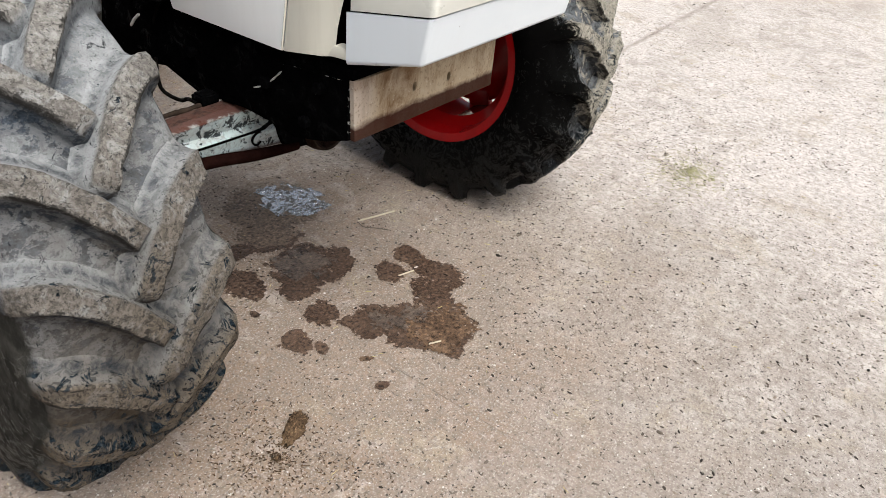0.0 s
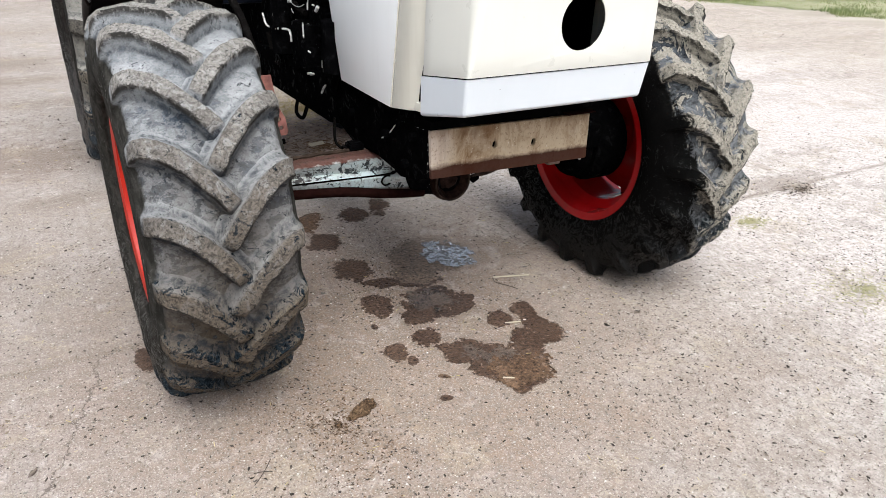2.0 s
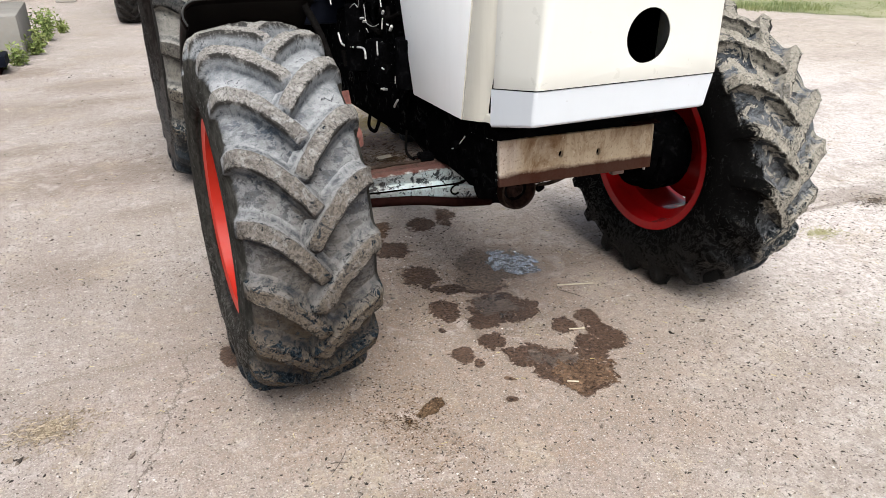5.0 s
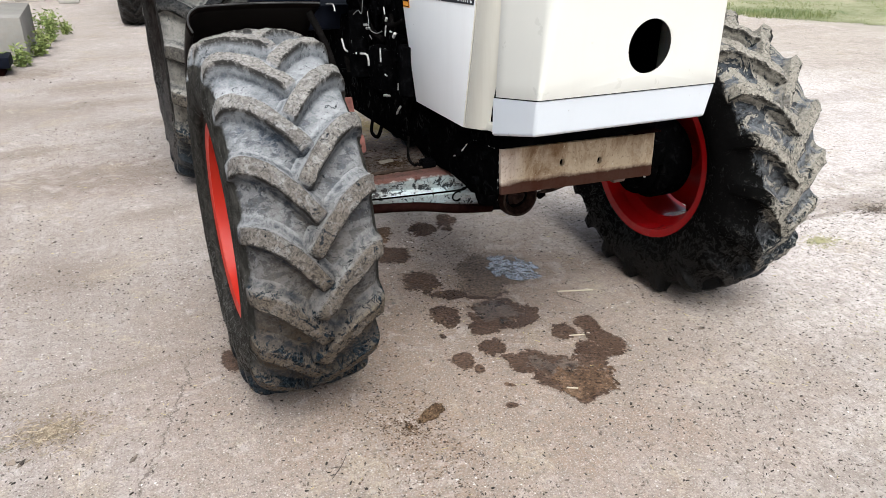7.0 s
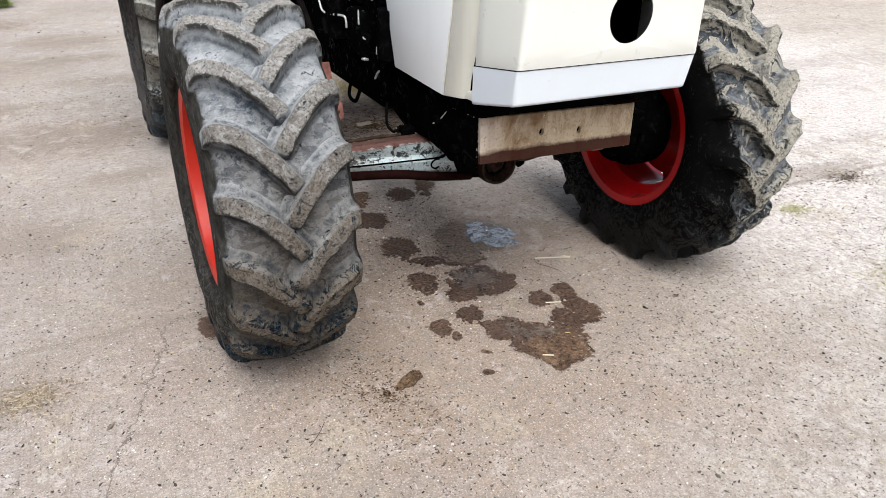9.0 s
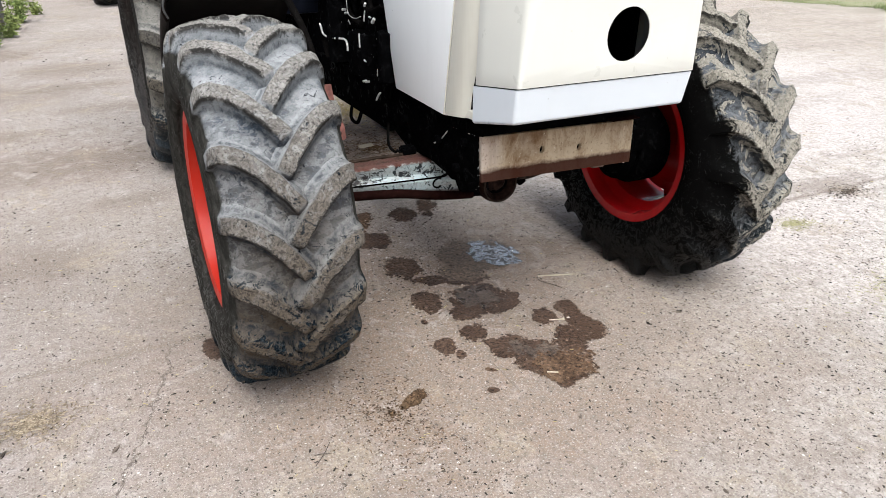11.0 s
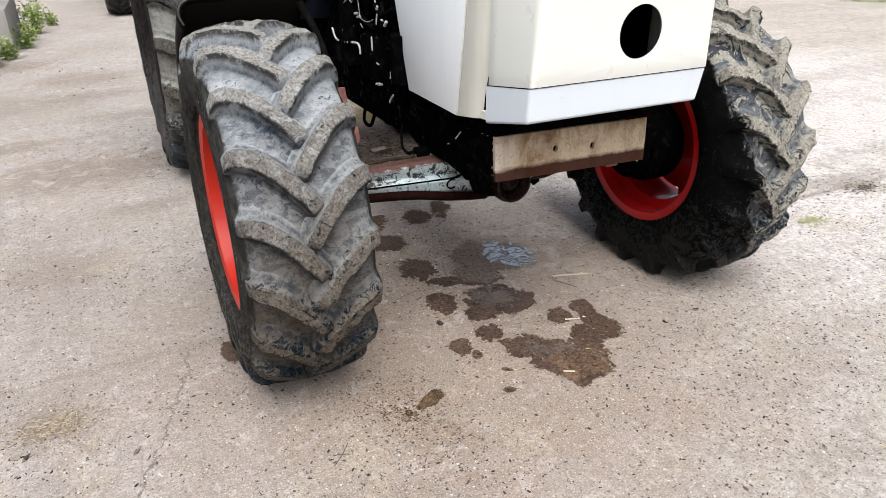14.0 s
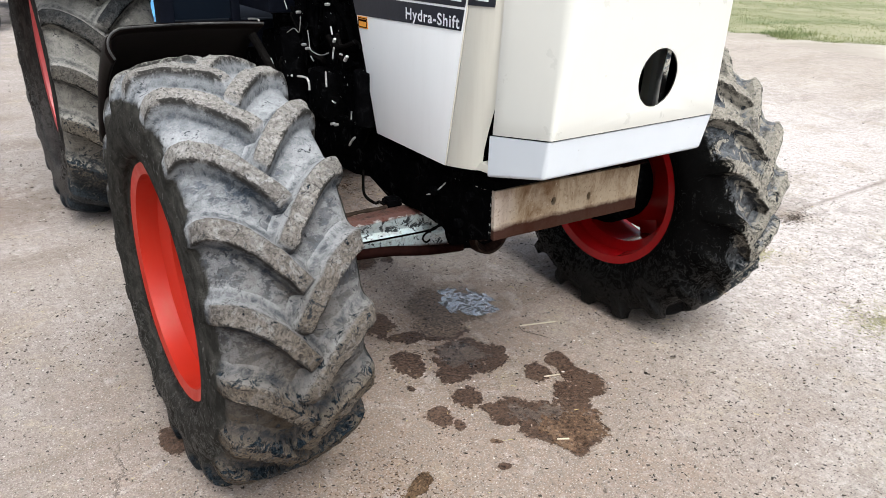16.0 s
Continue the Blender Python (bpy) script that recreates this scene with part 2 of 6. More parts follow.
def tyre_material(name, pale, dull, top, smear, mud, wet, side, smeared=0.9, low_mud=0.85, low_wet=0.2, inner=None, caked=0.0, wall_r=0.522, top_pale=0.0, rubbed=0.6):
    """Rubber under dried dust: a pale film in the hollows with dark smears, rough grey lug faces, mud and wet scuffs low down."""
    n = Nodes(name)
    p = n.place()
    rise = n.add("ShaderNodeAttribute")
    rise.attribute_name = "rise"
    rise = rise.outputs["Fac"]
    across = n.add("ShaderNodeAttribute")
    across.attribute_name = "across"
    across = across.outputs["Fac"]
    roll = n.add("ShaderNodeAttribute")
    roll.attribute_name = "roll"
    roll = roll.outputs["Vector"]
    lee = n.add("ShaderNodeAttribute")
    lee.attribute_name = "pale_bias"
    lee = lee.outputs["Fac"]
    z = n.add("ShaderNodeSeparateXYZ", Vector=p).outputs[2]
    patch = n.noise(p, 6, 4, 0.6, 0.7)
    mottle = n.noise(p, 27, 6, 0.78, 1.2)
    fine = n.noise(p, 105, 5, 0.78)
    streak = n.noise(roll, 1.0, 8, 0.80, 0.25, (20, 26, 16))
    half = n.math("SUBTRACT", mottle, 0.5)
    # tread turns paler above each bar and darker below it
    pale_bias = n.math("ADD", n.math("MULTIPLY", n.math("SUBTRACT", lee, 0.5), 0.34), n.math("MULTIPLY", n.math("SUBTRACT", patch, 0.5), 0.45))
    film = n.mix(n.ramp(n.math("ADD", pale_bias, n.math("MULTIPLY", half, 0.5)), -0.12, 0.14), dull, pale)
    film = n.mix(n.ramp(streak, 0.30, 0.42, 0.5, 0), film, tuple(min(1, c * 1.4) for c in pale))
    smudge = n.math("MULTIPLY", n.ramp(n.math("ADD", streak, n.math("MULTIPLY", half, 0.35)), 0.505, 0.530, 0, smeared), n.ramp(pale_bias, -0.10, 0.16, 1, 0.18))
    film = n.mix(smudge, film, n.mix(n.ramp(fine, 0.42, 0.60), smear, tuple(c * 2.4 + 0.012 for c in smear)))
    low = n.ramp(n.math("SUBTRACT", z, n.math("MULTIPLY", n.math("SUBTRACT", patch, 0.5), 0.7)), -0.20, 0.48, 1, 0)
    film = n.mix(n.math("MULTIPLY", low, low_mud), film, n.mix(n.ramp(mottle, 0.4, 0.62), mud, tuple(c * 0.55 for c in mud)))
    face = n.mix(n.ramp(fine, 0.40, 0.60), tuple(c * 0.5 for c in top), top)
    face = n.mix(n.ramp(mottle, 0.50, 0.64, 0, rubbed), face, tuple(c * 1.05 for c in pale))
    face = n.mix(n.math("MULTIPLY", low, 0.80), face, n.mix(n.ramp(fine, 0.42, 0.58), tuple(c * 0.8 for c in mud), tuple(c * 1.45 for c in mud)))
    if top_pale:
        # film and bar faces turn paler towards the top of the wheel
        settle = n.ramp(n.math("ADD", z, n.math("ADD", n.math("MULTIPLY", n.math("SUBTRACT", patch, 0.5), 0.6), n.math("MULTIPLY", half, 0.35))), 0.28, 0.56, 0, top_pale)
        film = n.mix(settle, film, tuple(c * 1.02 for c in pale))
        face = n.mix(settle, face, n.mix(n.ramp(fine, 0.42, 0.58), tuple(c * 1.1 for c in top), (0.315, 0.300, 0.276)))
    if caked:
        # hard-edged plates of dried mud that still cling to it
        plate = n.ramp(n.math("ADD", n.noise(p, 13, 6, 0.7, 1.5), n.math("ADD", n.math("MULTIPLY", n.math("SUBTRACT", rise, 0.5), 0.10), n.ramp(z, -0.50, 0.35, -0.07, 0.06))), 0.505, 0.515, 0, caked)
        clay = n.mix(n.ramp(fine, 0.4, 0.6), tuple(c * 0.72 for c in mud), tuple(c * 1.25 for c in mud))
        film, face = n.mix(plate, film, clay), n.mix(plate, face, clay)
    color = n.mix(n.ramp(n.math("ADD", rise, n.math("MULTIPLY", half, 0.35)), 0.70, 0.90), film, face)
    # a broken darker band round the foot of the bars
    crease = n.math("MULTIPLY", n.ramp(rise, 0.02, 0.12), n.ramp(rise, 0.20, 0.50, 1, 0))
    color = n.mix(n.math("MULTIPLY", crease, n.ramp(mottle, 0.40, 0.60, 0.1, 0.75)), color, smear)
    pits = n.math("MULTIPLY", n.ramp(n.noise(p, 150, 4, 0.8, 0.5), 0.565, 0.605), n.ramp(rise, 0.5, 0.9, 0.35, 0.8))
    color = n.mix(pits, color, tuple(c * 0.18 for c in top))
    soak = n.math("ADD", n.noise(p, 30, 6, 0.78, 1.6), n.math("ADD", n.ramp(z, -0.56, -0.10, low_wet, -0.02), n.math("MULTIPLY", n.math("SUBTRACT", patch, 0.5), 0.25)))
    damp = n.ramp(soak, 0.585, 0.61)
    color = n.mix(damp, color, n.mix(n.ramp(fine, 0.45, 0.6), wet, tuple(c * 3 + 0.008 for c in wet)))
    # torn pits in the bars, a dark line along each bar's lower edge and wet black scuffs along its upper edge
    hole = n.math("MULTIPLY", n.ramp(n.noise(p, 62, 3, 0.6, 0.8), 0.575, 0.595), n.ramp(n.math("ADD", z, half), -0.30, 0.25, 1, 0.25))
    color = n.mix(n.math("MULTIPLY", hole, n.ramp(rise, 0.2, 0.6, 0.4, 0.95)), color, tuple(c * 0.08 for c in top))
    lip = n.math("MULTIPLY", n.math("MULTIPLY", n.ramp(rise, 0.45, 0.80), n.ramp(n.math("ADD", lee, n.math("MULTIPLY", n.math("SUBTRACT", fine, 0.5), 0.25)), 0.025, 0.045, 1, 0)), n.ramp(n.noise(p, 19, 5, 0.7), 0.42, 0.52, 0.0, 0.9))
    color = n.mix(lip, color, tuple(c * 0.12 for c in top))
    brink = n.math("MULTIPLY", n.ramp(rise, 0.22, 0.40), n.ramp(n.math("ADD", lee, n.math("MULTIPLY", half, 0.5)), 0.76, 0.84))
    scuffed = n.ramp(n.math("ADD", n.noise(p, 24, 6, 0.75, 1.2), n.ramp(z, -0.55, 0.30, low_wet * 0.55, -0.10)), 0.53, 0.555)
    color = n.mix(n.math("MULTIPLY", brink, scuffed), color, n.mix(n.ramp(fine, 0.42, 0.6), wet, tuple(c * 4 + 0.01 for c in wet)))
    radius = n.add("ShaderNodeSeparateXYZ", Vector=roll).outputs[2]
    wall = n.ramp(n.math("ADD", radius, n.math("MULTIPLY", half, 0.05)), wall_r - 0.006, wall_r + 0.006, 1, 0)
    scuff = n.mix(n.ramp(n.noise(roll, 1.0, 6, 0.7, 0.5, (60, 12, 30)), 0.42, 0.62), side, tuple(c * 2.3 for c in side))
    color = n.mix(wall, color, scuff)
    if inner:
        # shade under the machine painted in: inner side near black, more so low down
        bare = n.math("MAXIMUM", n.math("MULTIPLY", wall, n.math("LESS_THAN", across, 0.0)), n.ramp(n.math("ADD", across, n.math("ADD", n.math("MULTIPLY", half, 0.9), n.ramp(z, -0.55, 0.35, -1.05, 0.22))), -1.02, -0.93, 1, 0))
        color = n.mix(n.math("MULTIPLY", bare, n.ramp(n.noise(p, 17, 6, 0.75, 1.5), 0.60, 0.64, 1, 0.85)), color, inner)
    high = n.math("ADD", n.math("MULTIPLY", mottle, 0.7), n.math("MULTIPLY", fine, 0.5))
    return n.done(color, n.ramp(damp, 0, 1, 0.92, 0.5), 0, n.bump(high, 0.9, 0.008), spec=n.ramp(damp, 0, 1, 0.03, 0.2))


def paint_material(name, color, rough=0.35, dirt=0.12, dirt_color=(0.30, 0.24, 0.16), coat=0.2, streak=(9, 9, 0.9), spec=0.5):
    n = Nodes(name)
    p = n.place()
    grime = n.noise(p, 1.6, 6, 0.7, 0.3, streak)
    c = n.mix(n.ramp(grime, 0.50, 0.80, 0, dirt), color, dirt_color)
    c = n.mix(n.ramp(n.noise(p, 3, 3), 0.3, 0.7, 0, 0.10), c, tuple(v * 0.8 for v in color))
    spots = n.voronoi(p, 34)
    pick = n.add("ShaderNodeSeparateColor", Color=spots.outputs["Color"]).outputs
    dot = n.math("MULTIPLY", n.ramp(spots.outputs["Distance"], 0.03, 0.07, 1, 0), n.math("GREATER_THAN", pick[1], 0.95))
    c = n.mix(n.math("MULTIPLY", dot, 0.7), c, (0.12, 0.09, 0.06))
    r = n.ramp(n.noise(p, 14, 4), 0.3, 0.7, rough * 0.8, rough * 1.3)
    return n.done(c, r, 0, n.bump(n.noise(p, 6, 2), 0.06, 0.01), coat, spec)


def rust_plate_material():
    n = Nodes("rusty_painted_steel")
    p = n.place()
    xyz = n.add("ShaderNodeSeparateXYZ", Vector=p).outputs
    drip = n.noise(p, 1.0, 7, 0.72, 0.8, (10, 10, 3.4))
    blot = n.noise(p, 7, 6, 0.7, 0.5)
    speck = n.noise(p, 95, 5, 0.75)
    color = n.mix(n.ramp(drip, 0.44, 0.66), (0.370, 0.295, 0.205), (0.150, 0.088, 0.042))
    color = n.mix(n.ramp(blot, 0.52, 0.70, 0, 0.5), color, (0.44, 0.38, 0.30))
    # paler, chalky end
    pale = n.ramp(n.math("ADD", xyz[0], n.math("MULTIPLY", n.math("SUBTRACT", blot, 0.5), 0.2)), -0.30, -0.20, 0.8, 0)
    color = n.mix(pale, color, (0.40, 0.34, 0.30))
    # rust creeping from the upper edge and a solid band of it along the foot
    slope = n.math("ADD", xyz[2], n.math("MULTIPLY", xyz[0], 0.022))
    upper = n.math("ADD", slope, n.math("MULTIPLY", n.math("SUBTRACT", drip, 0.5), 0.10))
    color = n.mix(n.ramp(upper, 0.845, 0.895, 0, 0.75), color, (0.10, 0.055, 0.027))
    color = n.mix(n.ramp(speck, 0.54, 0.63, 0, 0.55), color, (0.12, 0.066, 0.034))
    foot = n.math("ADD", slope, n.math("MULTIPLY", n.math("SUBTRACT", blot, 0.5), 0.05))
    color = n.mix(n.ramp(foot, 0.766, 0.780, 0.96, 0), color, (0.030, 0.0085, 0.0050))
    color = n.mix(n.math("MULTIPLY", n.ramp(n.noise(p, 130, 4, 0.7), 0.64, 0.69, 0, 0.6), n.ramp(foot, 0.76, 0.78)), color, (0.55, 0.50, 0.42))
    return n.done(color, n.ramp(drip, 0.3, 0.7, 0.5, 0.75), 0.0, n.bump(speck, 0.4, 0.004), spec=0.04)


def axle_material():
    n = Nodes("flaking_white_paint_on_iron")
    p = n.place()
    xyz = n.add("ShaderNodeSeparateXYZ", Vector=p).outputs
    x, z = n.math("ABSOLUTE", xyz[0]), xyz[2]
    a = n.noise(p, 8, 7, 0.75, 0.8, (0.5, 2.2, 2.2))
    b = n.noise(p, 34, 6, 0.75, 0.6)
    fine = n.noise(p, 85, 5, 0.75)
    color = n.mix(n.ramp(a, 0.42, 0.58), (0.34, 0.355, 0.35), (0.40, 0.475, 0.49))
    color = n.mix(n.ramp(fine, 0.50, 0.60, 0, 0.55), color, (0.20, 0.175, 0.155))
    # black flakes, thickest in a band over the pipe
    band = n.math("MULTIPLY", n.ramp(z, 0.612, 0.630), n.ramp(z, 0.640, 0.668, 1, 0))
    flake = n.ramp(n.math("ADD", b, n.math("MULTIPLY", band, 0.09)), 0.575, 0.60, 0, 0.96)
    color = n.mix(flake, color, (0.012, 0.015, 0.018))
    # rust: a line under the upper edge, the dirty top, the foot, and the end by the wheel
    top = n.math("ADD", z, n.math("ADD", n.math("MULTIPLY", n.math("SUBTRACT", b, 0.5), 0.035), n.math("MULTIPLY", x, 0.012)))
    color = n.mix(n.ramp(top, 0.676, 0.683, 0, 0.95), color, (0.060, 0.018, 0.011))
    color = n.mix(n.ramp(top, 0.690, 0.694, 0, 0.95), color, n.mix(n.ramp(fine, 0.42, 0.58), (0.022, 0.013, 0.011), (0.090, 0.054, 0.043)))
    color = n.mix(n.math("MULTIPLY", n.ramp(x, 0.46, 0.62), n.ramp(a, 0.42, 0.60, 0.15, 0.75)), color, (0.09, 0.05, 0.038))
    foot = n.math("ADD", z, n.math("SUBTRACT", n.math("MULTIPLY", n.math("SUBTRACT", b, 0.5), 0.03), n.math("MULTIPLY", x, 0.12)))
    color = n.mix(n.ramp(foot, 0.528, 0.540, 0.9, 0), color, (0.060, 0.026, 0.017))
    return n.done(color, 0.55, 0.0, n.bump(b, 0.6, 0.006), spec=0.1)


def grease_material(name="black_greasy_iron", base=(0.0012, 0.0012, 0.0013), rough=0.45, glints=0.0):
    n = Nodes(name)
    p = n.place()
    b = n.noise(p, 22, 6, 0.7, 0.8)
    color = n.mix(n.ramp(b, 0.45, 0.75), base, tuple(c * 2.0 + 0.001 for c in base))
    if glints:
        # glints on the greasy iron, painted as white flecks
        fleck = n.noise(p, 15, 5, 0.7, 2.6)
        color = n.mix(n.ramp(fleck, 0.69, 0.70, 0, glints), color, (0.62, 0.61, 0.59))
    if name == "chipped_edge_iron":
        color = n.mix(n.ramp(n.noise(p, 60, 5, 0.75), 0.56, 0.60, 0, 0.8), color, (0.40, 0.39, 0.37))
    return n.done(color, n.ramp(b, 0.3, 0.7, rough, rough + 0.35), 0.0, n.bump(n.noise(p, 40, 5), 0.8, 0.008), spec=n.ramp(b, 0.58, 0.70, 0.0, 0.08))


def plain(name, color, rough=0.6, metal=0.0, vary=0.2, scale=20, bump=0.2, spec=0.3):
    n = Nodes(name)
    p = n.place()
    v = n.noise(p, scale, 5, 0.65)
    c = n.mix(n.ramp(v, 0.3, 0.7), tuple(k * (1 - vary) for k in color), tuple(min(1, k * (1 + vary)) for k in color))
    return n.done(c, rough, metal, n.bump(v, bump, 0.004), spec=spec)


def stain_material(name, dark, light, rough_low, rough_high, grain=120, relief=0.6, bare=0.0, spec=0.5):
    n = Nodes(name)
    p = n.place(True)
    a = n.noise(p, 9, 5, 0.6)
    g = n.noise(p, grain, 4, 0.7)
    color = n.mix(n.ramp(a, 0.35, 0.65), dark, light)
    color = n.mix(n.ramp(g, 0.54, 0.66, 0, 0.55), color, tuple(min(1, c * 2.3) for c in light))
    color = n.mix(n.ramp(g, 0.38, 0.47, 0.9, 0), color, tuple(c * 0.25 for c in dark))
    color = n.mix(n.ramp(n.noise(p, 48, 5, 0.7), 0.58, 0.66, 0, bare), color, (0.215, 0.158, 0.118))
    return n.done(color, n.ramp(a, 0.35, 0.65, rough_low, rough_high), 0, n.bump(g, relief, 0.006), spec=spec)


def wet_material():
    """A film of oil that mirrors the sky between the dark grains that stand out of it."""
    n = Nodes("wet_oil_film")
    p = n.place(True)
    g = n.noise(p, 78, 4, 0.75, 0.5)
    spread = n.noise(p, 22, 4, 0.65)
    dry = n.ramp(n.math("ADD", g, n.math("MULTIPLY", n.math("SUBTRACT", spread, 0.5), 0.35)), 0.49, 0.515)
    color = n.mix(n.noise(p, 150, 3), (0.010, 0.008, 0.008), (0.055, 0.042, 0.034))
    n.bsdf.inputs["IOR"].default_value = 50.0
    return n.done(color, n.ramp(dry, 0, 1, 0.05, 0.6), 0, n.bump(g, 0.8, 0.006), spec=n.ramp(dry, 0, 1, 1.0, 0.06))


def glass_material():
    n = Nodes("dark_glass")
    return n.done((0.004, 0.006, 0.010), 0.08, 0.0, None, 0.0, 0.12)


def leaf_material(name, a, b):
    n = Nodes(name)
    r = n.add("ShaderNodeNewGeometry").outputs["Random Per Island"]
    v = n.noise(n.place(True), 0.8, 4)
    c = n.mix(r, a, b)
    c = n.mix(n.ramp(v, 0.4, 0.7, 0, 0.5), c, (0.26, 0.25, 0.09))
    return n.done(c, 0.65, 0, None, spec=0.3)


def stone_material(name, a, b):
    n = Nodes(name)
    r = n.add("ShaderNodeNewGeometry").outputs["Random Per Island"]
    c = n.mix(n.math("POWER", r, 1.4), a, b)
    return n.done(c, 0.85, 0, n.bump(n.noise(n.place(True), 400, 3), 0.4, 0.002), spec=0.1)


CONCRETE = concrete_material()
EARTH = earth_material()
JOINT = earth_material("joint_dirt", (0.19, 0.155, 0.125), (0.30, 0.26, 0.225))
TYRE_DUSTY = tyre_material("dusty_rubber", (0.318, 0.326, 0.335), (0.108, 0.113, 0.121), (0.174, 0.161, 0.149), (0.013, 0.018, 0.026), (0.072, 0.054, 0.036), (0.002, 0.004, 0.006), (0.018, 0.017, 0.015), low_mud=0.92, low_wet=0.15, top_pale=0.62)
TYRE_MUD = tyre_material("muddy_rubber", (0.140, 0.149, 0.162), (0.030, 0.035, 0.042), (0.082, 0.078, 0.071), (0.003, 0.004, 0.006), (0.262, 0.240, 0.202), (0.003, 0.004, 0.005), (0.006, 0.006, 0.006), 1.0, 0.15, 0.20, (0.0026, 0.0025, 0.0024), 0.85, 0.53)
TYRE_REAR = tyre_material("rear_rubber", (0.270, 0.264, 0.246), (0.170, 0.164, 0.148), (0.034, 0.036, 0.039), (0.014, 0.017, 0.021), (0.130, 0.112, 0.088), (0.004, 0.006, 0.008), (0.014, 0.013, 0.012), 0.45, 0.6, wall_r=0.70, rubbed=0.15)
# darker copy of the rim red: the far rim's shade is in its colour
RIM_SHADED = paint_material("shaded_red_rim_paint", (0.25, 0.003, 0.004), 0.17, 0.4, (0.09, 0.006, 0.006), 0.0, spec=0.28)
RIM_DULL = paint_material("dull_red_rim_paint", (0.40, 0.055, 0.055), 0.5, 0.35, (0.25, 0.12, 0.09))
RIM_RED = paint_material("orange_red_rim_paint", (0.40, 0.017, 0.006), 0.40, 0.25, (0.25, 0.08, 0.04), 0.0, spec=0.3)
CREAM = paint_material("cream_white_paint", (0.585, 0.577, 0.530), 0.32, 0.05)
WHITE = paint_material("cool_white_paint", (0.585, 0.617, 0.652), 0.34, 0.05)
PANEL = paint_material("white_panel_paint", (0.86, 0.865, 0.86), 0.36, 0.06)
STRIP = paint_material("yellowed_cream_paint", (0.66, 0.63, 0.545), 0.4, 0.2)
PLATE = rust_plate_material()
AXLE = axle_material()
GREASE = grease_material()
GREASE_GLINTS = grease_material("glinting_black_iron", (0.0016, 0.0016, 0.0018), 0.35, 0.9)
WORN_EDGE = grease_material("chipped_edge_iron", (0.002, 0.002, 0.002), 0.4, 0.0)
GUARD = plain("brown_black_plastic", (0.0040, 0.0026, 0.0022), 0.5, 0, 0.6, 9, 0.2, 0.03)
# the guard's rolled lip: its sheen is put into a paler colour
LIP_SHEEN = plain("sheen_black_plastic", (0.034, 0.033, 0.032), 0.5, 0, 0.7, 14, 0.2, 0.2)
BLACK_PAINT = grease_material("black_paint", (0.004, 0.0036, 0.0034), 0.3)
RUST = plain("dark_rust", (0.009, 0.0036, 0.003), 0.7, 0, 0.5, 40, 0.5, 0.0)
SCALE = plain("scaly_rust", (0.014, 0.007, 0.005), 0.7, 0, 0.85, 45, 0.9, 0.05)
DIRTY_IRON = plain("dirt_caked_iron", (0.032, 0.023, 0.018), 0.85, 0, 0.75, 26, 0.9, 0.0)
PINK_RED = plain("faded_red_paint", (0.165, 0.074, 0.062), 0.7, 0, 0.4, 30, 0.4, 0.05)
PALE = plain("pale_bare_metal", (0.44, 0.435, 0.42), 0.45, 0, 0.35, 55, 0.3, 0.3)
STEEL = plain("dull_steel", (0.36, 0.355, 0.345), 0.45, 0.6, 0.3, 40)
DECAL = plain("navy_black_decal", (0.012, 0.014, 0.022), 0.35, 0, 0.1)
LETTER = plain("white_decal_print", (0.75, 0.76, 0.78), 0.45, 0, 0.12, 60)
ORANGE = plain("orange_decal", (0.75, 0.30, 0.03), 0.5, 0, 0.1)
OIL = stain_material("oil_soaked_concrete", (0.046, 0.027, 0.018), (0.086, 0.054, 0.037), 0.30, 0.55, 85, 0.8, 0.35, 0.3)
OIL_GREY = stain_material("damp_grey_concrete", (0.056, 0.040, 0.031), (0.104, 0.078, 0.062), 0.20, 0.45, 70, 1.0, 0.4, 0.5)
OIL_SOIL = stain_material("oil_soaked_soil", (0.062, 0.037, 0.023), (0.118, 0.074, 0.046), 0.45, 0.7, 80, 0.9, 0.7, 0.15)
OIL_FAINT = stain_material("thin_oil_film", (0.098, 0.070, 0.051), (0.175, 0.130, 0.098), 0.35, 0.6, 80, 0.9, 0.8, 0.3)
OIL_WET = wet_material()
PALE_STRAW = stone_material("pale_straw", (0.42, 0.37, 0.28), (0.52, 0.46, 0.36))
STRAW = leaf_material("dry_straw", (0.34, 0.26, 0.12), (0.52, 0.43, 0.22))
STRAW_GREEN = leaf_material("greenish_chaff", (0.29, 0.27, 0.17), (0.42, 0.395, 0.27))
CHAFF = stone_material("brown_chaff", (0.15, 0.117, 0.082), (0.42, 0.352, 0.262))
STONE = stone_material("pebble_grey", (0.10, 0.09, 0.08), (0.47, 0.43, 0.39))
DARK_STONE = stone_material("pebble_dark", (0.020, 0.017, 0.015), (0.24, 0.195, 0.16))
GRASS = leaf_material("grass_blades", (0.095, 0.135, 0.045), (0.20, 0.23, 0.10))
WEED = leaf_material("weed_leaves", (0.09, 0.14, 0.035), (0.23, 0.28, 0.085))
GRASS_SOIL = earth_material("grassed_soil", (0.135, 0.155, 0.070), (0.300, 0.285, 0.185))
CLOD = stain_material("dry_mud", (0.040, 0.024, 0.014), (0.135, 0.088, 0.052), 0.95, 0.95, 110, 0.9, 0.0, 0.1)
WALL = earth_material("weathered_plaster", (0.38, 0.36, 0.33), (0.55, 0.53, 0.49))
PLINTH = earth_material("grimy_concrete", (0.160, 0.152, 0.138), (0.300, 0.287, 0.262))
BLOCK = earth_material("old_concrete_block", (0.30, 0.285, 0.26), (0.43, 0.41, 0.375))
GLASS = glass_material()
BLUE = paint_material("light_blue_paint", (0.10, 0.33, 0.62), 0.4, 0.1)
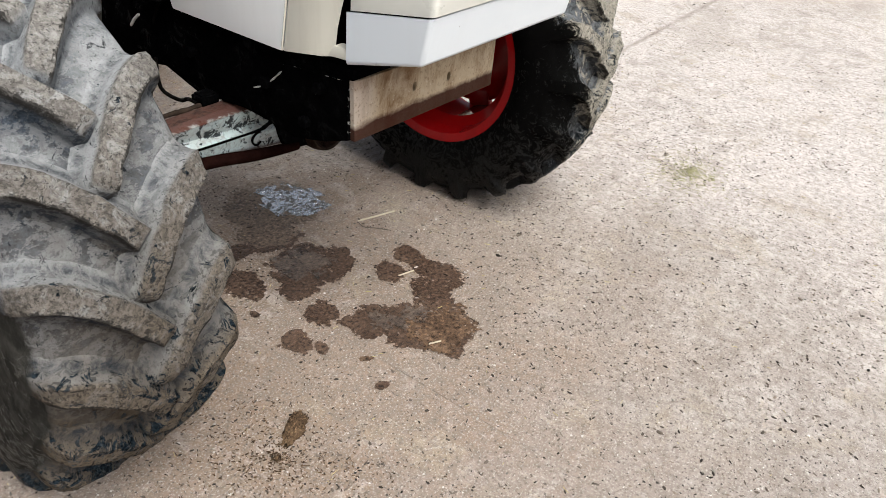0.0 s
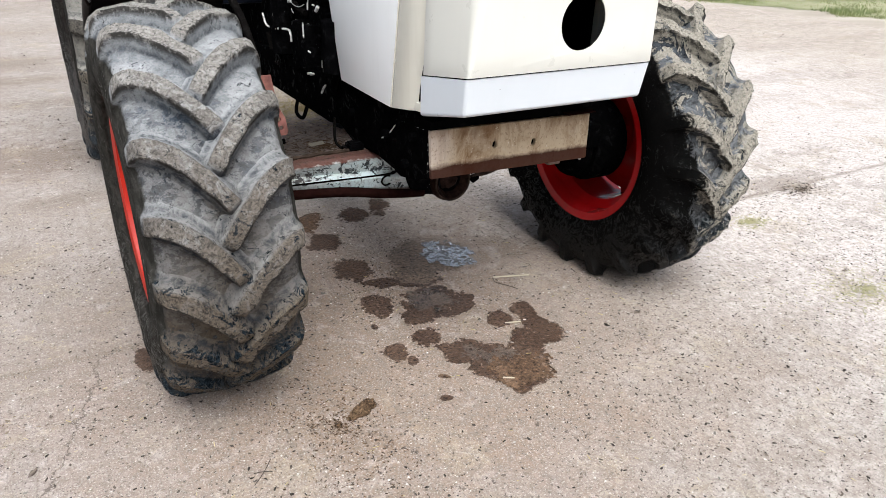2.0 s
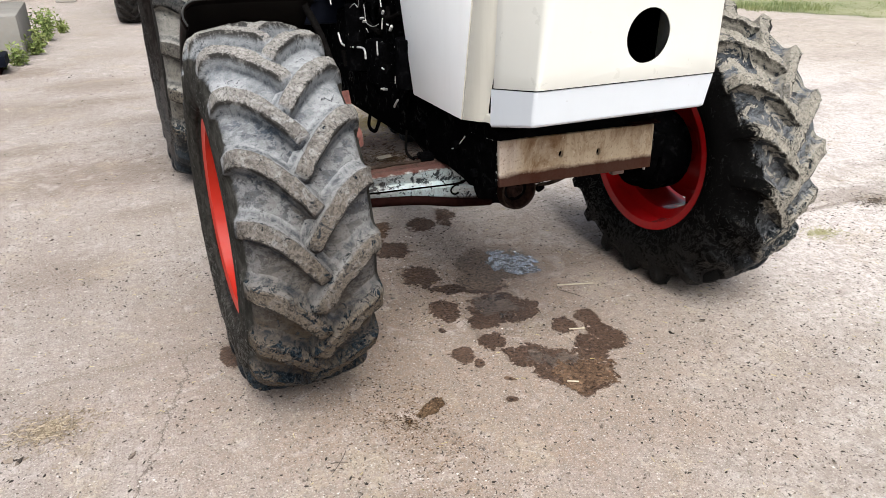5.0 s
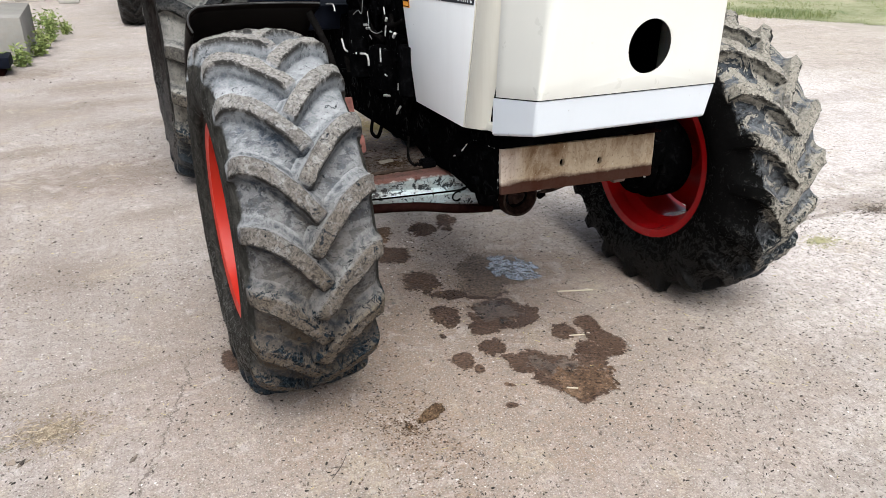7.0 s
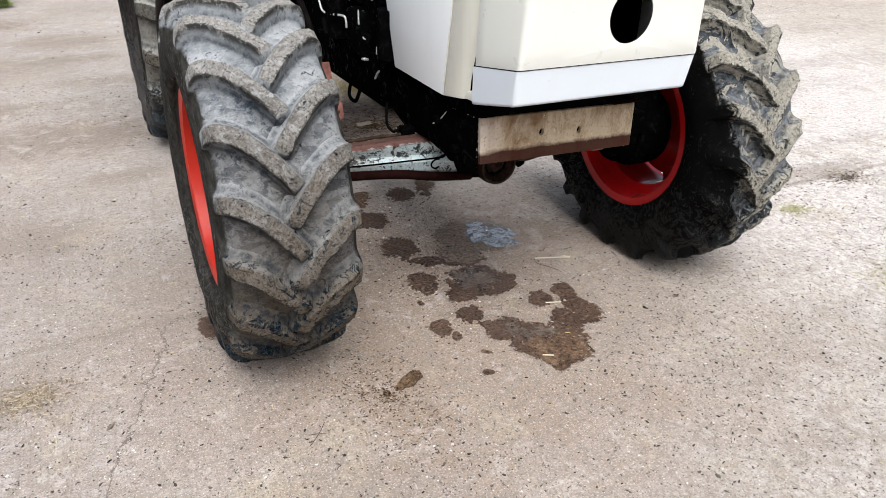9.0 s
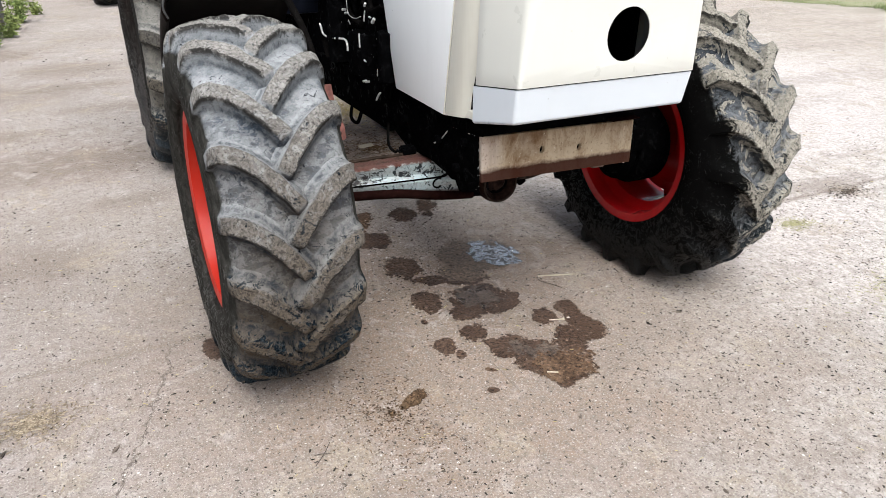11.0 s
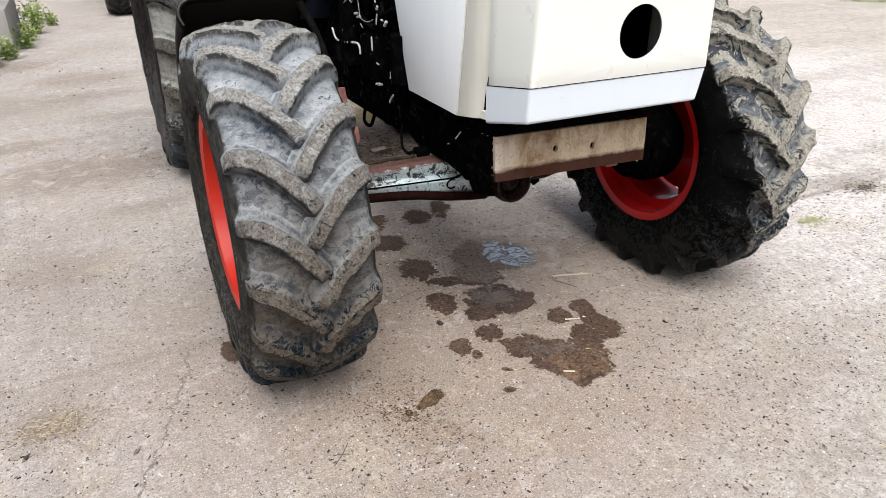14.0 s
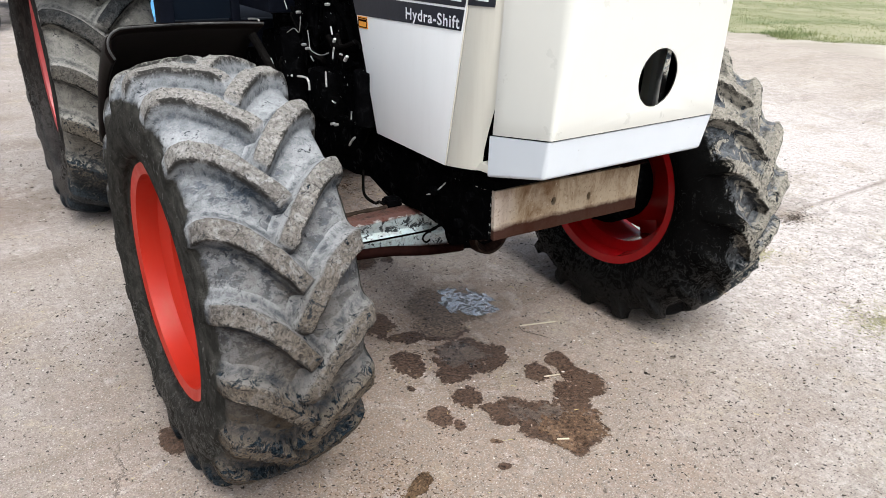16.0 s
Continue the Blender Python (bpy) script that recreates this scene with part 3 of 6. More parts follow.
NAVY = plain("navy_paint", (0.004, 0.005, 0.009), 0.6, 0, 0.3, 20, 0.2, 0.05)
RIM_WHITE = paint_material("white_rim_paint", (0.70, 0.68, 0.63), 0.5, 0.3)


# ---- mesh helpers ----
def part(name, bm, material, parent=None, label="", smooth=True, angle=35):
    """Links a bmesh as one mesh object under a thing or a part."""
    bmesh.ops.recalc_face_normals(bm, faces=bm.faces)
    me = bpy.data.meshes.new(name)
    bm.to_mesh(me)
    bm.free()
    for m in material if isinstance(material, (list, tuple)) else (material,):
        me.materials.append(m)
    if smooth:
        me.shade_smooth()
        me.set_sharp_from_angle(angle=radians(angle))
    ob = new(name, me)
    ob.parent = parent
    return tagged(ob, label=label)


def thing(name, label, category, group="", kind=""):
    ob = new(name)
    return tagged(ob, label, category, group, kind)


def box(bm, lo, hi, bevel=0.004, m=None, segments=2):
    lo, hi = Vector(lo), Vector(hi)
    made = bmesh.ops.create_cube(bm, size=1, matrix=Matrix.LocRotScale((lo + hi) / 2, None, hi - lo))
    verts = made["verts"]
    if bevel:
        edges = list({e for v in verts for e in v.link_edges})
        verts = bmesh.ops.bevel(bm, geom=edges, offset=bevel, segments=segments, affect="EDGES", profile=0.6)["verts"]
        verts = list({v for f in {f for v in verts for f in v.link_faces} for v in f.verts})
    if m is not None:
        bmesh.ops.transform(bm, matrix=m, verts=verts)
    return verts


def prism(bm, outline, a, b, axis="x", bevel=0.004):
    """A flat outline given thickness along an axis, from a to b."""
    def at(p, k):
        u, v = p
        return {"x": (k, u, v), "y": (u, k, v), "z": (u, v, k)}[axis]
    low = [bm.verts.new(at(p, a)) for p in outline]
    high = [bm.verts.new(at(p, b)) for p in outline]
    faces = [bm.faces.new(low), bm.faces.new(high[::-1])]
    n = len(low)
    for i in range(n):
        faces.append(bm.faces.new((low[i], low[(i + 1) % n], high[(i + 1) % n], high[i])))
    bmesh.ops.recalc_face_normals(bm, faces=faces)
    if bevel:
        edges = list({e for f in faces for e in f.edges})
        bmesh.ops.bevel(bm, geom=edges, offset=bevel, segments=2, affect="EDGES", profile=0.6)


def tube(bm, points, r, sides=8, closed_ends=True, steps=4):
    """A round bar through points, smoothed between them."""
    pts = [Vector(p) for p in points]
    if len(pts) > 2 and steps > 1:
        full = []
        for i in range(len(pts) - 1):
            p0, p1, p2, p3 = pts[max(i - 1, 0)], pts[i], pts[i + 1], pts[min(i + 2, len(pts) - 1)]
            for s in range(steps):
                t = s / steps
                full.append(0.5 * (2 * p1 + (p2 - p0) * t + (2 * p0 - 5 * p1 + 4 * p2 - p3) * t * t + (3 * p1 - p0 - 3 * p2 + p3) * t ** 3))
        pts = full + [pts[-1]]
    rings, side = [], None
    for i, p in enumerate(pts):
        way = (pts[min(i + 1, len(pts) - 1)] - pts[max(i - 1, 0)]).normalized()
        if side is None:
            side = way.orthogonal().normalized()
        side = (side - way * side.dot(way)).normalized()
        up = way.cross(side)
        rr = r[min(i, len(r) - 1)] if isinstance(r, (list, tuple)) else r
        rings.append([bm.verts.new(p + rr * (math.cos(a) * side + math.sin(a) * up)) for a in (2 * math.pi * k / sides for k in range(sides))])
    for a, b in zip(rings, rings[1:]):
        for k in range(sides):
            bm.faces.new((a[k], a[(k + 1) % sides], b[(k + 1) % sides], b[k]))
    if closed_ends:
        bm.faces.new(rings[0][::-1])
        bm.faces.new(rings[-1])


def revolve(bm, profile, segments=64, closed=False, centre=(0, 0, 0)):
    """Turns (x, r) pairs round the x axis."""
    cx, cy, cz = centre
    rings = []
    for k in range(segments):
        a = 2 * math.pi * k / segments
        rings.append([bm.verts.new((cx + x, cy - r * math.cos(a), cz + r * math.sin(a))) for x, r in profile])
    n = len(profile)
    for k in range(segments):
        a, b = rings[k], rings[(k + 1) % segments]
        for i in range(n if closed else n - 1):
            j = (i + 1) % n
            bm.faces.new((a[i], b[i], b[j], a[j]))


def cylinder(bm, a, b, r, sides=20, bevel=0.003):
    a, b = Vector(a), Vector(b)
    d = (b - a).normalized()
    tube(bm, [a, a + d * bevel, b - d * bevel, b], [r - bevel, r, r, r - bevel], sides, True, 1)


# ---- ground ----
GROUND_Z = -0.012
bm = bmesh.new()
bmesh.ops.create_grid(bm, x_segments=8, y_segments=8, size=600, matrix=Matrix.Translation((0, 0, GROUND_Z)))
ground = tagged(part("ground", bm, EARTH), "bare pale earth of the farmyard reaching to the horizon", "ground", kind="structure")

pavement = tagged(thing("pavement", "worn dusty concrete yard cast in large slabs", "pavement"), kind="structure")


def slab(x0, x1, y0, y1):
    """A concrete slab with slightly crumbled edges."""
    bm = bmesh.new()
    rim = []
    steps = 70
    gap = 0.002
    corners = [(x0, y0), (x1, y0), (x1, y1), (x0, y1)]
    for i in range(4):
        a, b = Vector(corners[i]), Vector(corners[(i + 1) % 4])
        for s in range(steps):
            p = a.lerp(b, s / steps)
            inward = Vector(((x0 + x1) / 2, (y0 + y1) / 2)) - p
            inward = Vector((0, math.copysign(1, inward.y))) if i % 2 == 0 else Vector((math.copysign(1, inward.x), 0))
            wear = gap * (0.3 + 1.1 * abs(noise.noise((p.x * 3, p.y * 3, 1.0))) + 0.7 * abs(noise.noise((p.x * 14, p.y * 14, 5.0))))
            rim.append(p + inward * wear)
    top = [bm.verts.new((p.x, p.y, 0)) for p in rim]
    low = [bm.verts.new((p.x, p.y, -0.03)) for p in rim]
    bm.faces.new(top)
    n = len(rim)
    for i in range(n):
        bm.faces.new((top[i], top[(i + 1) % n], low[(i + 1) % n], low[i]))
    return part("concrete_slab", bm, CONCRETE, pavement, smooth=False)


for y0, y1, xs in ((-4.6, 0.165, (-10.0, -5.0, -0.19, 4.66, 9.4)), (0.165, 5.2, (-9.2, -4.2, 0.67, 5.6, 10.2)), (5.2, 10.4, (-9.6, -4.8, 0.1, 5.2, 10.0)), (10.4, 16.0, (-9.7, -4.0, 0.9, 5.8, 10.4))):
    for x0, x1 in zip(xs, xs[1:]):
        slab(x0, x1, y0, y1)
for x0, x1, y0, y1 in ((-10.2, -5.4, -9.5, -4.6), (-5.4, -0.6, -9.5, -4.6), (-0.6, 4.2, -9.5, -4.6), (4.2, 9.6, -9.5, -4.6)):
    slab(x0, x1, y0, y1)
bm = bmesh.new()
bmesh.ops.create_grid(bm, x_segments=2, y_segments=2, size=0.5, matrix=Matrix.LocRotScale((-0.0, 3.2, -0.0016), None, (19.0, 25.3, 1)))
part("joint_filling", bm, JOINT, pavement, "dark dirt packed into the joints")


# ---- tractor ----
tractor = thing("tractor", "white and cream farm tractor with orange-red rims parked on concrete", "tractor")
AXLE_Z = 0.588


class TyreSection:
    """The outline of a tyre without its lugs, from the middle of the tread over the shoulder down to the bead, as a length along itself."""

    def __init__(self, R, W, rim_r, rim_w, lug_h, bulge=1.12):
        rc, h = R - lug_h, W / 2
        side, k = rc - rim_r, R / 0.61
        self.h, self.rc = h, rc
        knots = [(-0.35 * h, rc - 0.002), (0, rc), (0.35 * h, rc - 0.002), (0.65 * h, rc - 0.010 * k), (0.85 * h, rc - 0.020 * k), (0.955 * h, rc - 0.034 * k), (1.015 * h, rc - 0.055 * k)]
        knots += [((bulge - 0.035) * h, rim_r + 0.66 * side), (bulge * h, rim_r + 0.48 * side), (bulge * h, rim_r + 0.34 * side), ((bulge - 0.035) * h, rim_r + 0.20 * side), ((bulge - 0.11) * h, rim_r + 0.09 * side), (rim_w + 0.003, rim_r + 0.016), (rim_w - 0.004, rim_r - 0.012), (rim_w - 0.02, rim_r - 0.03)]
        self.points = []
        for i in range(1, len(knots) - 2):
            p0, p1, p2, p3 = (np.array(q) for q in knots[i - 1:i + 3])
            for j in range(8):
                t = j / 8
                self.points.append(0.5 * (2 * p1 + (p2 - p0) * t + (2 * p0 - 5 * p1 + 4 * p2 - p3) * t * t + (3 * p1 - p0 - 3 * p2 + p3) * t ** 3))
        self.points = np.array(self.points)
        self.u = np.concatenate([[0], np.cumsum(np.hypot(*np.diff(self.points, axis=0).T))])
        self.shoulder = float(np.interp(0.955 * h, self.points[:40, 0], self.u[:40]))

    def at(self, u):
        """x and radius at a distance u along the outline; to the other side where u is negative."""
        x, r = np.interp(abs(u), self.u, self.points[:, 0]), np.interp(abs(u), self.u, self.points[:, 1])
        return math.copysign(x, u), float(r)


def wheel_tags(me, outward, h, rises, pale_bias):
    """How high on a lug a point lies, how far across the tyre, and its place on the unrolled tread."""
    n = len(me.vertices)
    co = np.zeros(n * 3, dtype=np.float32)
    me.vertices.foreach_get("co", co)
    co = co.reshape(n, 3)
    r = np.hypot(co[:, 1], co[:, 2])
    me.attributes.new("rise", "FLOAT", "POINT").data.foreach_set("value", np.asarray(rises, dtype=np.float32))
    me.attributes.new("across", "FLOAT", "POINT").data.foreach_set("value", (co[:, 0] * outward / h).astype(np.float32))
    me.attributes.new("pale_bias", "FLOAT", "POINT").data.foreach_set("value", np.asarray(pale_bias, dtype=np.float32))
    roll = np.stack([co[:, 0], np.arctan2(co[:, 2], -co[:, 1]) * 0.6, r], axis=1).astype(np.float32)
    me.attributes.new("roll", "FLOAT_VECTOR", "POINT").data.foreach_set("vector", roll.ravel())


LUG_SECTION = ((-2.4, -0.05), (-1.8, 0.03), (-1.40, 0.14), (-1.20, 0.42), (-1.09, 0.80), (-1.03, 0.955), (-0.97, 1.0), (-0.45, 1.01), (0.0, 1.01), (0.5, 1.0), (0.95, 1.0), (1.03, 0.945), (1.16, 0.72), (1.42, 0.44), (1.85, 0.21), (2.4, 0.07), (3.0, -0.05))


def lug_mesh(sec, R, lug_h, s, th0, sweep, width, seed, past, wear, rows, flare):
    """One bar of the tread: from just past the middle out over the shoulder on side s. Gives its points, faces, heights
    and how pale each side turns.
    """
    verts, rises, faces, lee = [], [], [], []
    last = sec.shoulder + 0.075
    stops = [(-past - 0.014, 0.0), (-past - 0.007, 0.50), (-past, 0.86), (-past + 0.010, 1.0)]
    for k in range(1, rows + 1):
        u = -past + 0.010 + (sec.shoulder + past - 0.010) * k / rows
        stops.append((u, 1.0))
    for q, lift in ((0.16, 1.0), (0.34, 0.97), (0.43, 0.82), (0.56, 0.50), (0.74, 0.20), (1.0, -0.05)):
        stops.append((sec.shoulder + 0.075 * q, lift))
    for u, end in stops:
        t = u / sec.shoulder
        rest = max(0.0, 1 - t)
        th = th0 + sweep * (1 - rest ** 1.6)
        lean = math.atan2(R * sweep * 1.6 * rest ** 0.6, sec.h)
        half = width / 2 * (0.94 + 0.16 * min(max(t, 0), 1.2)) * (0.86 if end < 0.6 and u < 0 else 1.0)
        tall = lug_h * (1.0 + 0.02 * min(max(t, 0), 1) ** 2)
        for f, lift in LUG_SECTION:
            chip = wear * 9 * max(0.0, noise.noise((u * 22 + seed, th * 13, f * 1.3)) - 0.12)
            w = half * f * (1 - chip if abs(f) > 0.5 else 1)
            uu = u - w * math.sin(lean) * (1 if abs(f) < 1.6 else 0.8)
            a = th + w * math.cos(lean) / R
            x, foot = sec.at(uu)
            up = tall * lift * (end if lift > 0 else 1) - (0.004 if end <= 0 else 0)
            q = (x * 26 + seed, a * 15, foot * 26)
            jit = wear * noise.noise(q) + 0.5 * wear * noise.noise((q[0] * 3, q[1] * 3, q[2] * 3)) + 0.28 * wear * noise.noise((q[0] * 8, q[1] * 8, q[2] * 8))
            jit *= 0.25 + min(1, max(lift, 0) * end * 1.2)
            r = foot + up + jit
            xx = s * (x + flare * min(1.0, max(0.0, (t - 0.72) / 0.28)) * max(0.0, lift) * max(0.0, end)) + 0.5 * jit
            verts.append((xx, -r * math.cos(a), r * math.sin(a)))
            rises.append(max(0.0, lift * end))
            lee.append(min(1.0, max(0.0, 0.5 + 0.9 * f)))
    m = len(LUG_SECTION)
    for i in range(len(stops) - 1):
        for j in range(m - 1):
            k = i * m + j
            faces.append((k, k + 1, k + m + 1, k + m) if s < 0 else (k, k + m, k + m + 1, k + 1))
    return verts, faces, rises, lee


def rim_profile(w, r):
    """Closed section of a drop-centre rim, half width w and flange radius r."""
    outer = [(-w, r), (-w + 0.008, r + 0.004), (-w + 0.016, r - 0.026), (-w * 0.62, r - 0.034), (-w * 0.48, r - 0.072), (w * 0.48, r - 0.072), (w * 0.62, r - 0.034), (w - 0.016, r - 0.026), (w - 0.008, r + 0.004), (w, r)]
    inner = [(w - 0.006, r - 0.032), (w * 0.60, r - 0.041), (w * 0.46, r - 0.079), (-w * 0.46, r - 0.079), (-w * 0.60, r - 0.041), (-w + 0.006, r - 0.032)]
    return outer + inner


def wheel(name, centre, R, W, rim_r, rim_w, lugs, lug_h, tyre_mat, outward, seed, rim_mat, label, tyre_label, disc_x, lug_w=0.04, parent=None, turn=0.0, sweep=0.265, past=0.012, wear=0.005, rows=14, flare=0.004, bulge=1.12):
    """A wheel: hub, tyre with lugs, rim with a bolted disc. outward: -1 or 1, the side its face looks to."""
    hub_bm = bmesh.new()
    revolve(hub_bm, [(outward * (disc_x + 0.10), 0.0), (outward * (disc_x + 0.10), 0.055), (outward * (disc_x + 0.06), 0.075), (outward * (disc_x + 0.015), 0.085), (outward * (disc_x - 0.05), 0.085), (outward * (disc_x - 0.05), 0.0)], 28)
    for k in range(8):
        a = 2 * math.pi * k / 8 + 0.2
        y, z = 0.115 * math.cos(a), 0.115 * math.sin(a)
        cylinder(hub_bm, (outward * (disc_x - 0.01), y, z), (outward * (disc_x + 0.032), y, z), 0.012, 6)
    hub = part(name, hub_bm, rim_mat, parent, label)
    hub.matrix_local = Matrix.Translation(centre) @ Matrix.Rotation(radians(turn), 4, "X")
    sec = TyreSection(R, W, rim_r, rim_w, lug_h, bulge)
    c, sn = math.cos(radians(turn)), math.sin(radians(turn))
    low, h = 0.002 - centre[2], W / 2

    def settle(points):
        # the weight on it flattens the foot and swells the wall beside it
        out = []
        for x, y, z in points:
            py, pz = y * c - z * sn, y * sn + z * c
            if pz < low + 0.11:
                x += math.copysign((low + 0.11 - pz) * 0.05, x) * min(1, abs(x) / h) ** 2
            pz = max(pz, low)
            out.append((x, py * c + pz * sn, -py * sn + pz * c))
        return out

    def rubber(kind, verts, faces, rises, pale_bias, note, angle):
        me = bpy.data.meshes.new(kind)
        me.from_pydata(settle(verts), [], faces)
        me.materials.append(tyre_mat)
        me.shade_smooth()
        me.set_sharp_from_angle(angle=radians(angle))
        wheel_tags(me, outward, h, rises, pale_bias)
        ob = new(kind, me)
        ob.parent = hub
        return tagged(ob, label=note)

    outline = [(-x, r) for x, r in sec.points[:0:-2]] + [(x, r) for x, r in sec.points[::2]]
    turns, m = 160, len(outline)
    verts, faces, lee = [], [], []
    for k in range(turns):
        a = 2 * math.pi * k / turns
        for x, r in outline:
            bar = sweep * (1 - max(0.0, 1 - abs(x) / h) ** 1.6) + (math.pi / lugs if x > 0 else 0)
            lee.append(1 - ((a - bar) * lugs / (2 * math.pi)) % 1)
            q = r + 0.35 * wear * (noise.noise((x * 22 + seed, a * 13, r * 22)) + 0.6 * noise.noise((x * 70 + seed, a * 40, r * 70)))
            verts.append((x, -q * math.cos(a), q * math.sin(a)))
        n = (k + 1) % turns
        faces += [(k * m + i, k * m + i + 1, n * m + i + 1, n * m + i) for i in range(m - 1)]
    rubber("tyre", verts, faces, [0.0] * len(verts), lee, tyre_label, 60)
    for k in range(2 * lugs):
        s = 1 if k % 2 else -1
        made = lug_mesh(sec, R, lug_h, s, (k // 2 + (0.5 if s > 0 else 0.0)) * 2 * math.pi / lugs, sweep, lug_w, seed + k * 0.37, past, wear, rows, flare)
        rubber("tread_lug", *made, "", 42)
    bm = bmesh.new()
    revolve(bm, rim_profile(rim_w, rim_r), 72, True)
    part("rim", bm, rim_mat, hub)
    bm = bmesh.new()
    d = outward * disc_x
    r0 = rim_r - 0.094
    revolve(bm, [(d, 0.07), (d, r0 * 0.6), (d + outward * 0.035, r0 * 0.82), (d + outward * 0.045, r0), (d + outward * 0.034, r0), (d + outward * 0.024, r0 * 0.82), (d - outward * 0.012, r0 * 0.6), (d - outward * 0.012, 0.07)], 56, True)
    part("wheel_disc", bm, rim_mat, hub)
    for k in range(6):
        m = Matrix.Rotation(2 * math.pi * k / 6 + 0.916, 4, "X")
        bm = bmesh.new()
        box(bm, (d + outward * 0.04 - 0.016, -0.048, r0 - 0.05), (d + outward * 0.04 + 0.016, 0.048, rim_r - 0.076), 0.004, m)
        part("rim_clamp", bm, rim_mat, hub)
    return hub


WX = 0.888
wheel("front_wheel", (-WX - 0.008, 0, AXLE_Z), 0.612, 0.366, 0.345, 0.168, 19, 0.047, TYRE_DUSTY, -1, 3, RIM_RED, "orange-red rim in a dusty cleated tyre", "grey rubber with worn lugs caked in dry mud", -0.06, 0.044, tractor, -1.9, flare=0.007)
wheel("front_wheel", (WX + 0.030, 0, AXLE_Z - 0.005), 0.622, 0.376, 0.351, 0.182, 19, 0.047, TYRE_MUD, 1, 9, RIM_SHADED, "red rim coloured as in shade, in a muddy cleated tyre blackened inside", "dark rubber with mud stuck to the lugs", 0.05, 0.042, tractor, -7.5, past=0.035, wear=0.008)
REAR_Y, REAR_R = 2.47, 0.83
for s in (-1, 1):
    wheel("rear_wheel", (s * 0.800, REAR_Y, REAR_R - 0.03), REAR_R, 0.48, 0.53, 0.160, 20, 0.050, TYRE_REAR, s, 5 + s, RIM_DULL, "large rear wheel with dull red rim", "tall dusty cleated tyre", 0.05, 0.060, tractor, 6, 0.215, rows=9, flare=0.008, bulge=1.05)


# bonnet: nose cap, chin, side panels
def nose_cap():
    """Sheet-metal nose: flat front with a round hole, rounded corners, two leaning sides."""
    bm = bmesh.new()
    low = [(-0.336, -0.526, 1.054), (-0.312, -0.716, 1.081), (0.316, -0.716, 1.081), (0.338, -0.526, 1.054)]
    top = [(-0.334, -0.54, 1.56), (-0.276, -0.733, 1.56), (0.304, -0.733, 1.56), (0.338, -0.54, 1.56)]
    rows, arc = 12, 8
    inner_edges = []
    for back, corner, other in ((0, 1, 2), (3, 2, 1)):
        grid = []
        for k in range(rows):
            t = k / (rows - 1)
            b, c, o = (Vector(low[i]).lerp(Vector(top[i]), t) for i in (back, corner, other))
            r = 0.012 + 0.038 * t
            p0, p2 = c + (b - c).normalized() * r, c + (o - c).normalized() * r
            line = [b.lerp(p0, u / 5) for u in range(5)]
            for u in range(arc + 1):
                q = u / arc
                line.append(p0 * (1 - q) ** 2 + c * 2 * q * (1 - q) + p2 * q ** 2)
            grid.append([bm.verts.new(v) for v in line])
        for a, b in zip(grid, grid[1:]):
            for i in range(len(a) - 1):
                bm.faces.new((a[i], a[i + 1], b[i + 1], b[i]))
        inner_edges.append([g[-1] for g in grid])
    left, right = inner_edges
    edges = [bm.edges.get((a, b)) for side in inner_edges for a, b in zip(side, side[1:])]
    edges += [bm.edges.new((left[0], right[0])), bm.edges.new((left[-1], right[-1]))]
    hx, hz, hr = 0.040, 1.203, 0.075
    ring = []
    for k in range(40):
        a = 2 * math.pi * k / 40
        z = hz + hr * math.sin(a)
        ring.append(bm.verts.new((hx + hr * math.cos(a), -0.716 - 0.017 * (z - 1.081) / 0.479, z)))
    edges += [bm.edges.new((ring[k], ring[(k + 1) % 40])) for k in range(40)]
    bmesh.ops.triangle_fill(bm, use_beauty=True, use_dissolve=False, edges=edges)
    gone = [f for f in bm.faces if all(v in ring for v in f.verts)]
    bmesh.ops.delete(bm, geom=gone, context="FACES_ONLY")
    ob = part("nose_cap", bm, CREAM, tractor, "cream painted sheet with a round lamp hole", angle=20)
    # inner faces blackened so that the space behind the hole looks shaded
    ob.data.materials.append(GREASE)
    m = ob.modifiers.new("sheet", "SOLIDIFY")
    m.thickness, m.offset, m.material_offset = 0.007, -1, 1
    m = ob.modifiers.new("even", "WEIGHTED_NORMAL")
    m.weight, m.keep_sharp = 100, True
    return ob


nose_cap()


def chin():
    bm = bmesh.new()
    top = [(-0.338, -0.517, 1.049), (-0.313, -0.712, 1.076), (0.317, -0.712, 1.076), (0.339, -0.517, 1.049)]
    low = [(-0.337, -0.517, 0.937), (-0.305, -0.692, 0.974), (0.312, -0.696, 0.974), (0.337, -0.517, 0.937)]
    tv, lv = [bm.verts.new(p) for p in top], [bm.verts.new(p) for p in low]
    for i in range(3):
        bm.faces.new((lv[i], lv[i + 1], tv[i + 1], tv[i]))
    bm.faces.new(lv[::-1])
    bmesh.ops.bevel(bm, geom=list(bm.edges), offset=0.010, segments=3, affect="EDGES", profile=0.5)
    ob = part("chin_panel", bm, WHITE, tractor, "cool white strip under the nose", angle=40)
    m = ob.modifiers.new("sheet", "SOLIDIFY")
    m.thickness, m.offset = 0.006, -1
    m = ob.modifiers.new("even", "WEIGHTED_NORMAL")
    m.weight, m.keep_sharp = 100, True


chin()
# black strip added behind the seam to stand for the shade in it
bm = bmesh.new()
prism(bm, [(-0.331, -0.524), (-0.310, -0.698), (-0.296, -0.7075), (0.300, -0.7075), (0.314, -0.698), (0.333, -0.524)], 0.0, 0.008, "z", 0)
for v in bm.verts:
    v.co.z += 1.0495 + 0.027 * (-0.524 - v.co.y) / 0.184
part("seam_shade_strip", bm, GREASE, tractor)

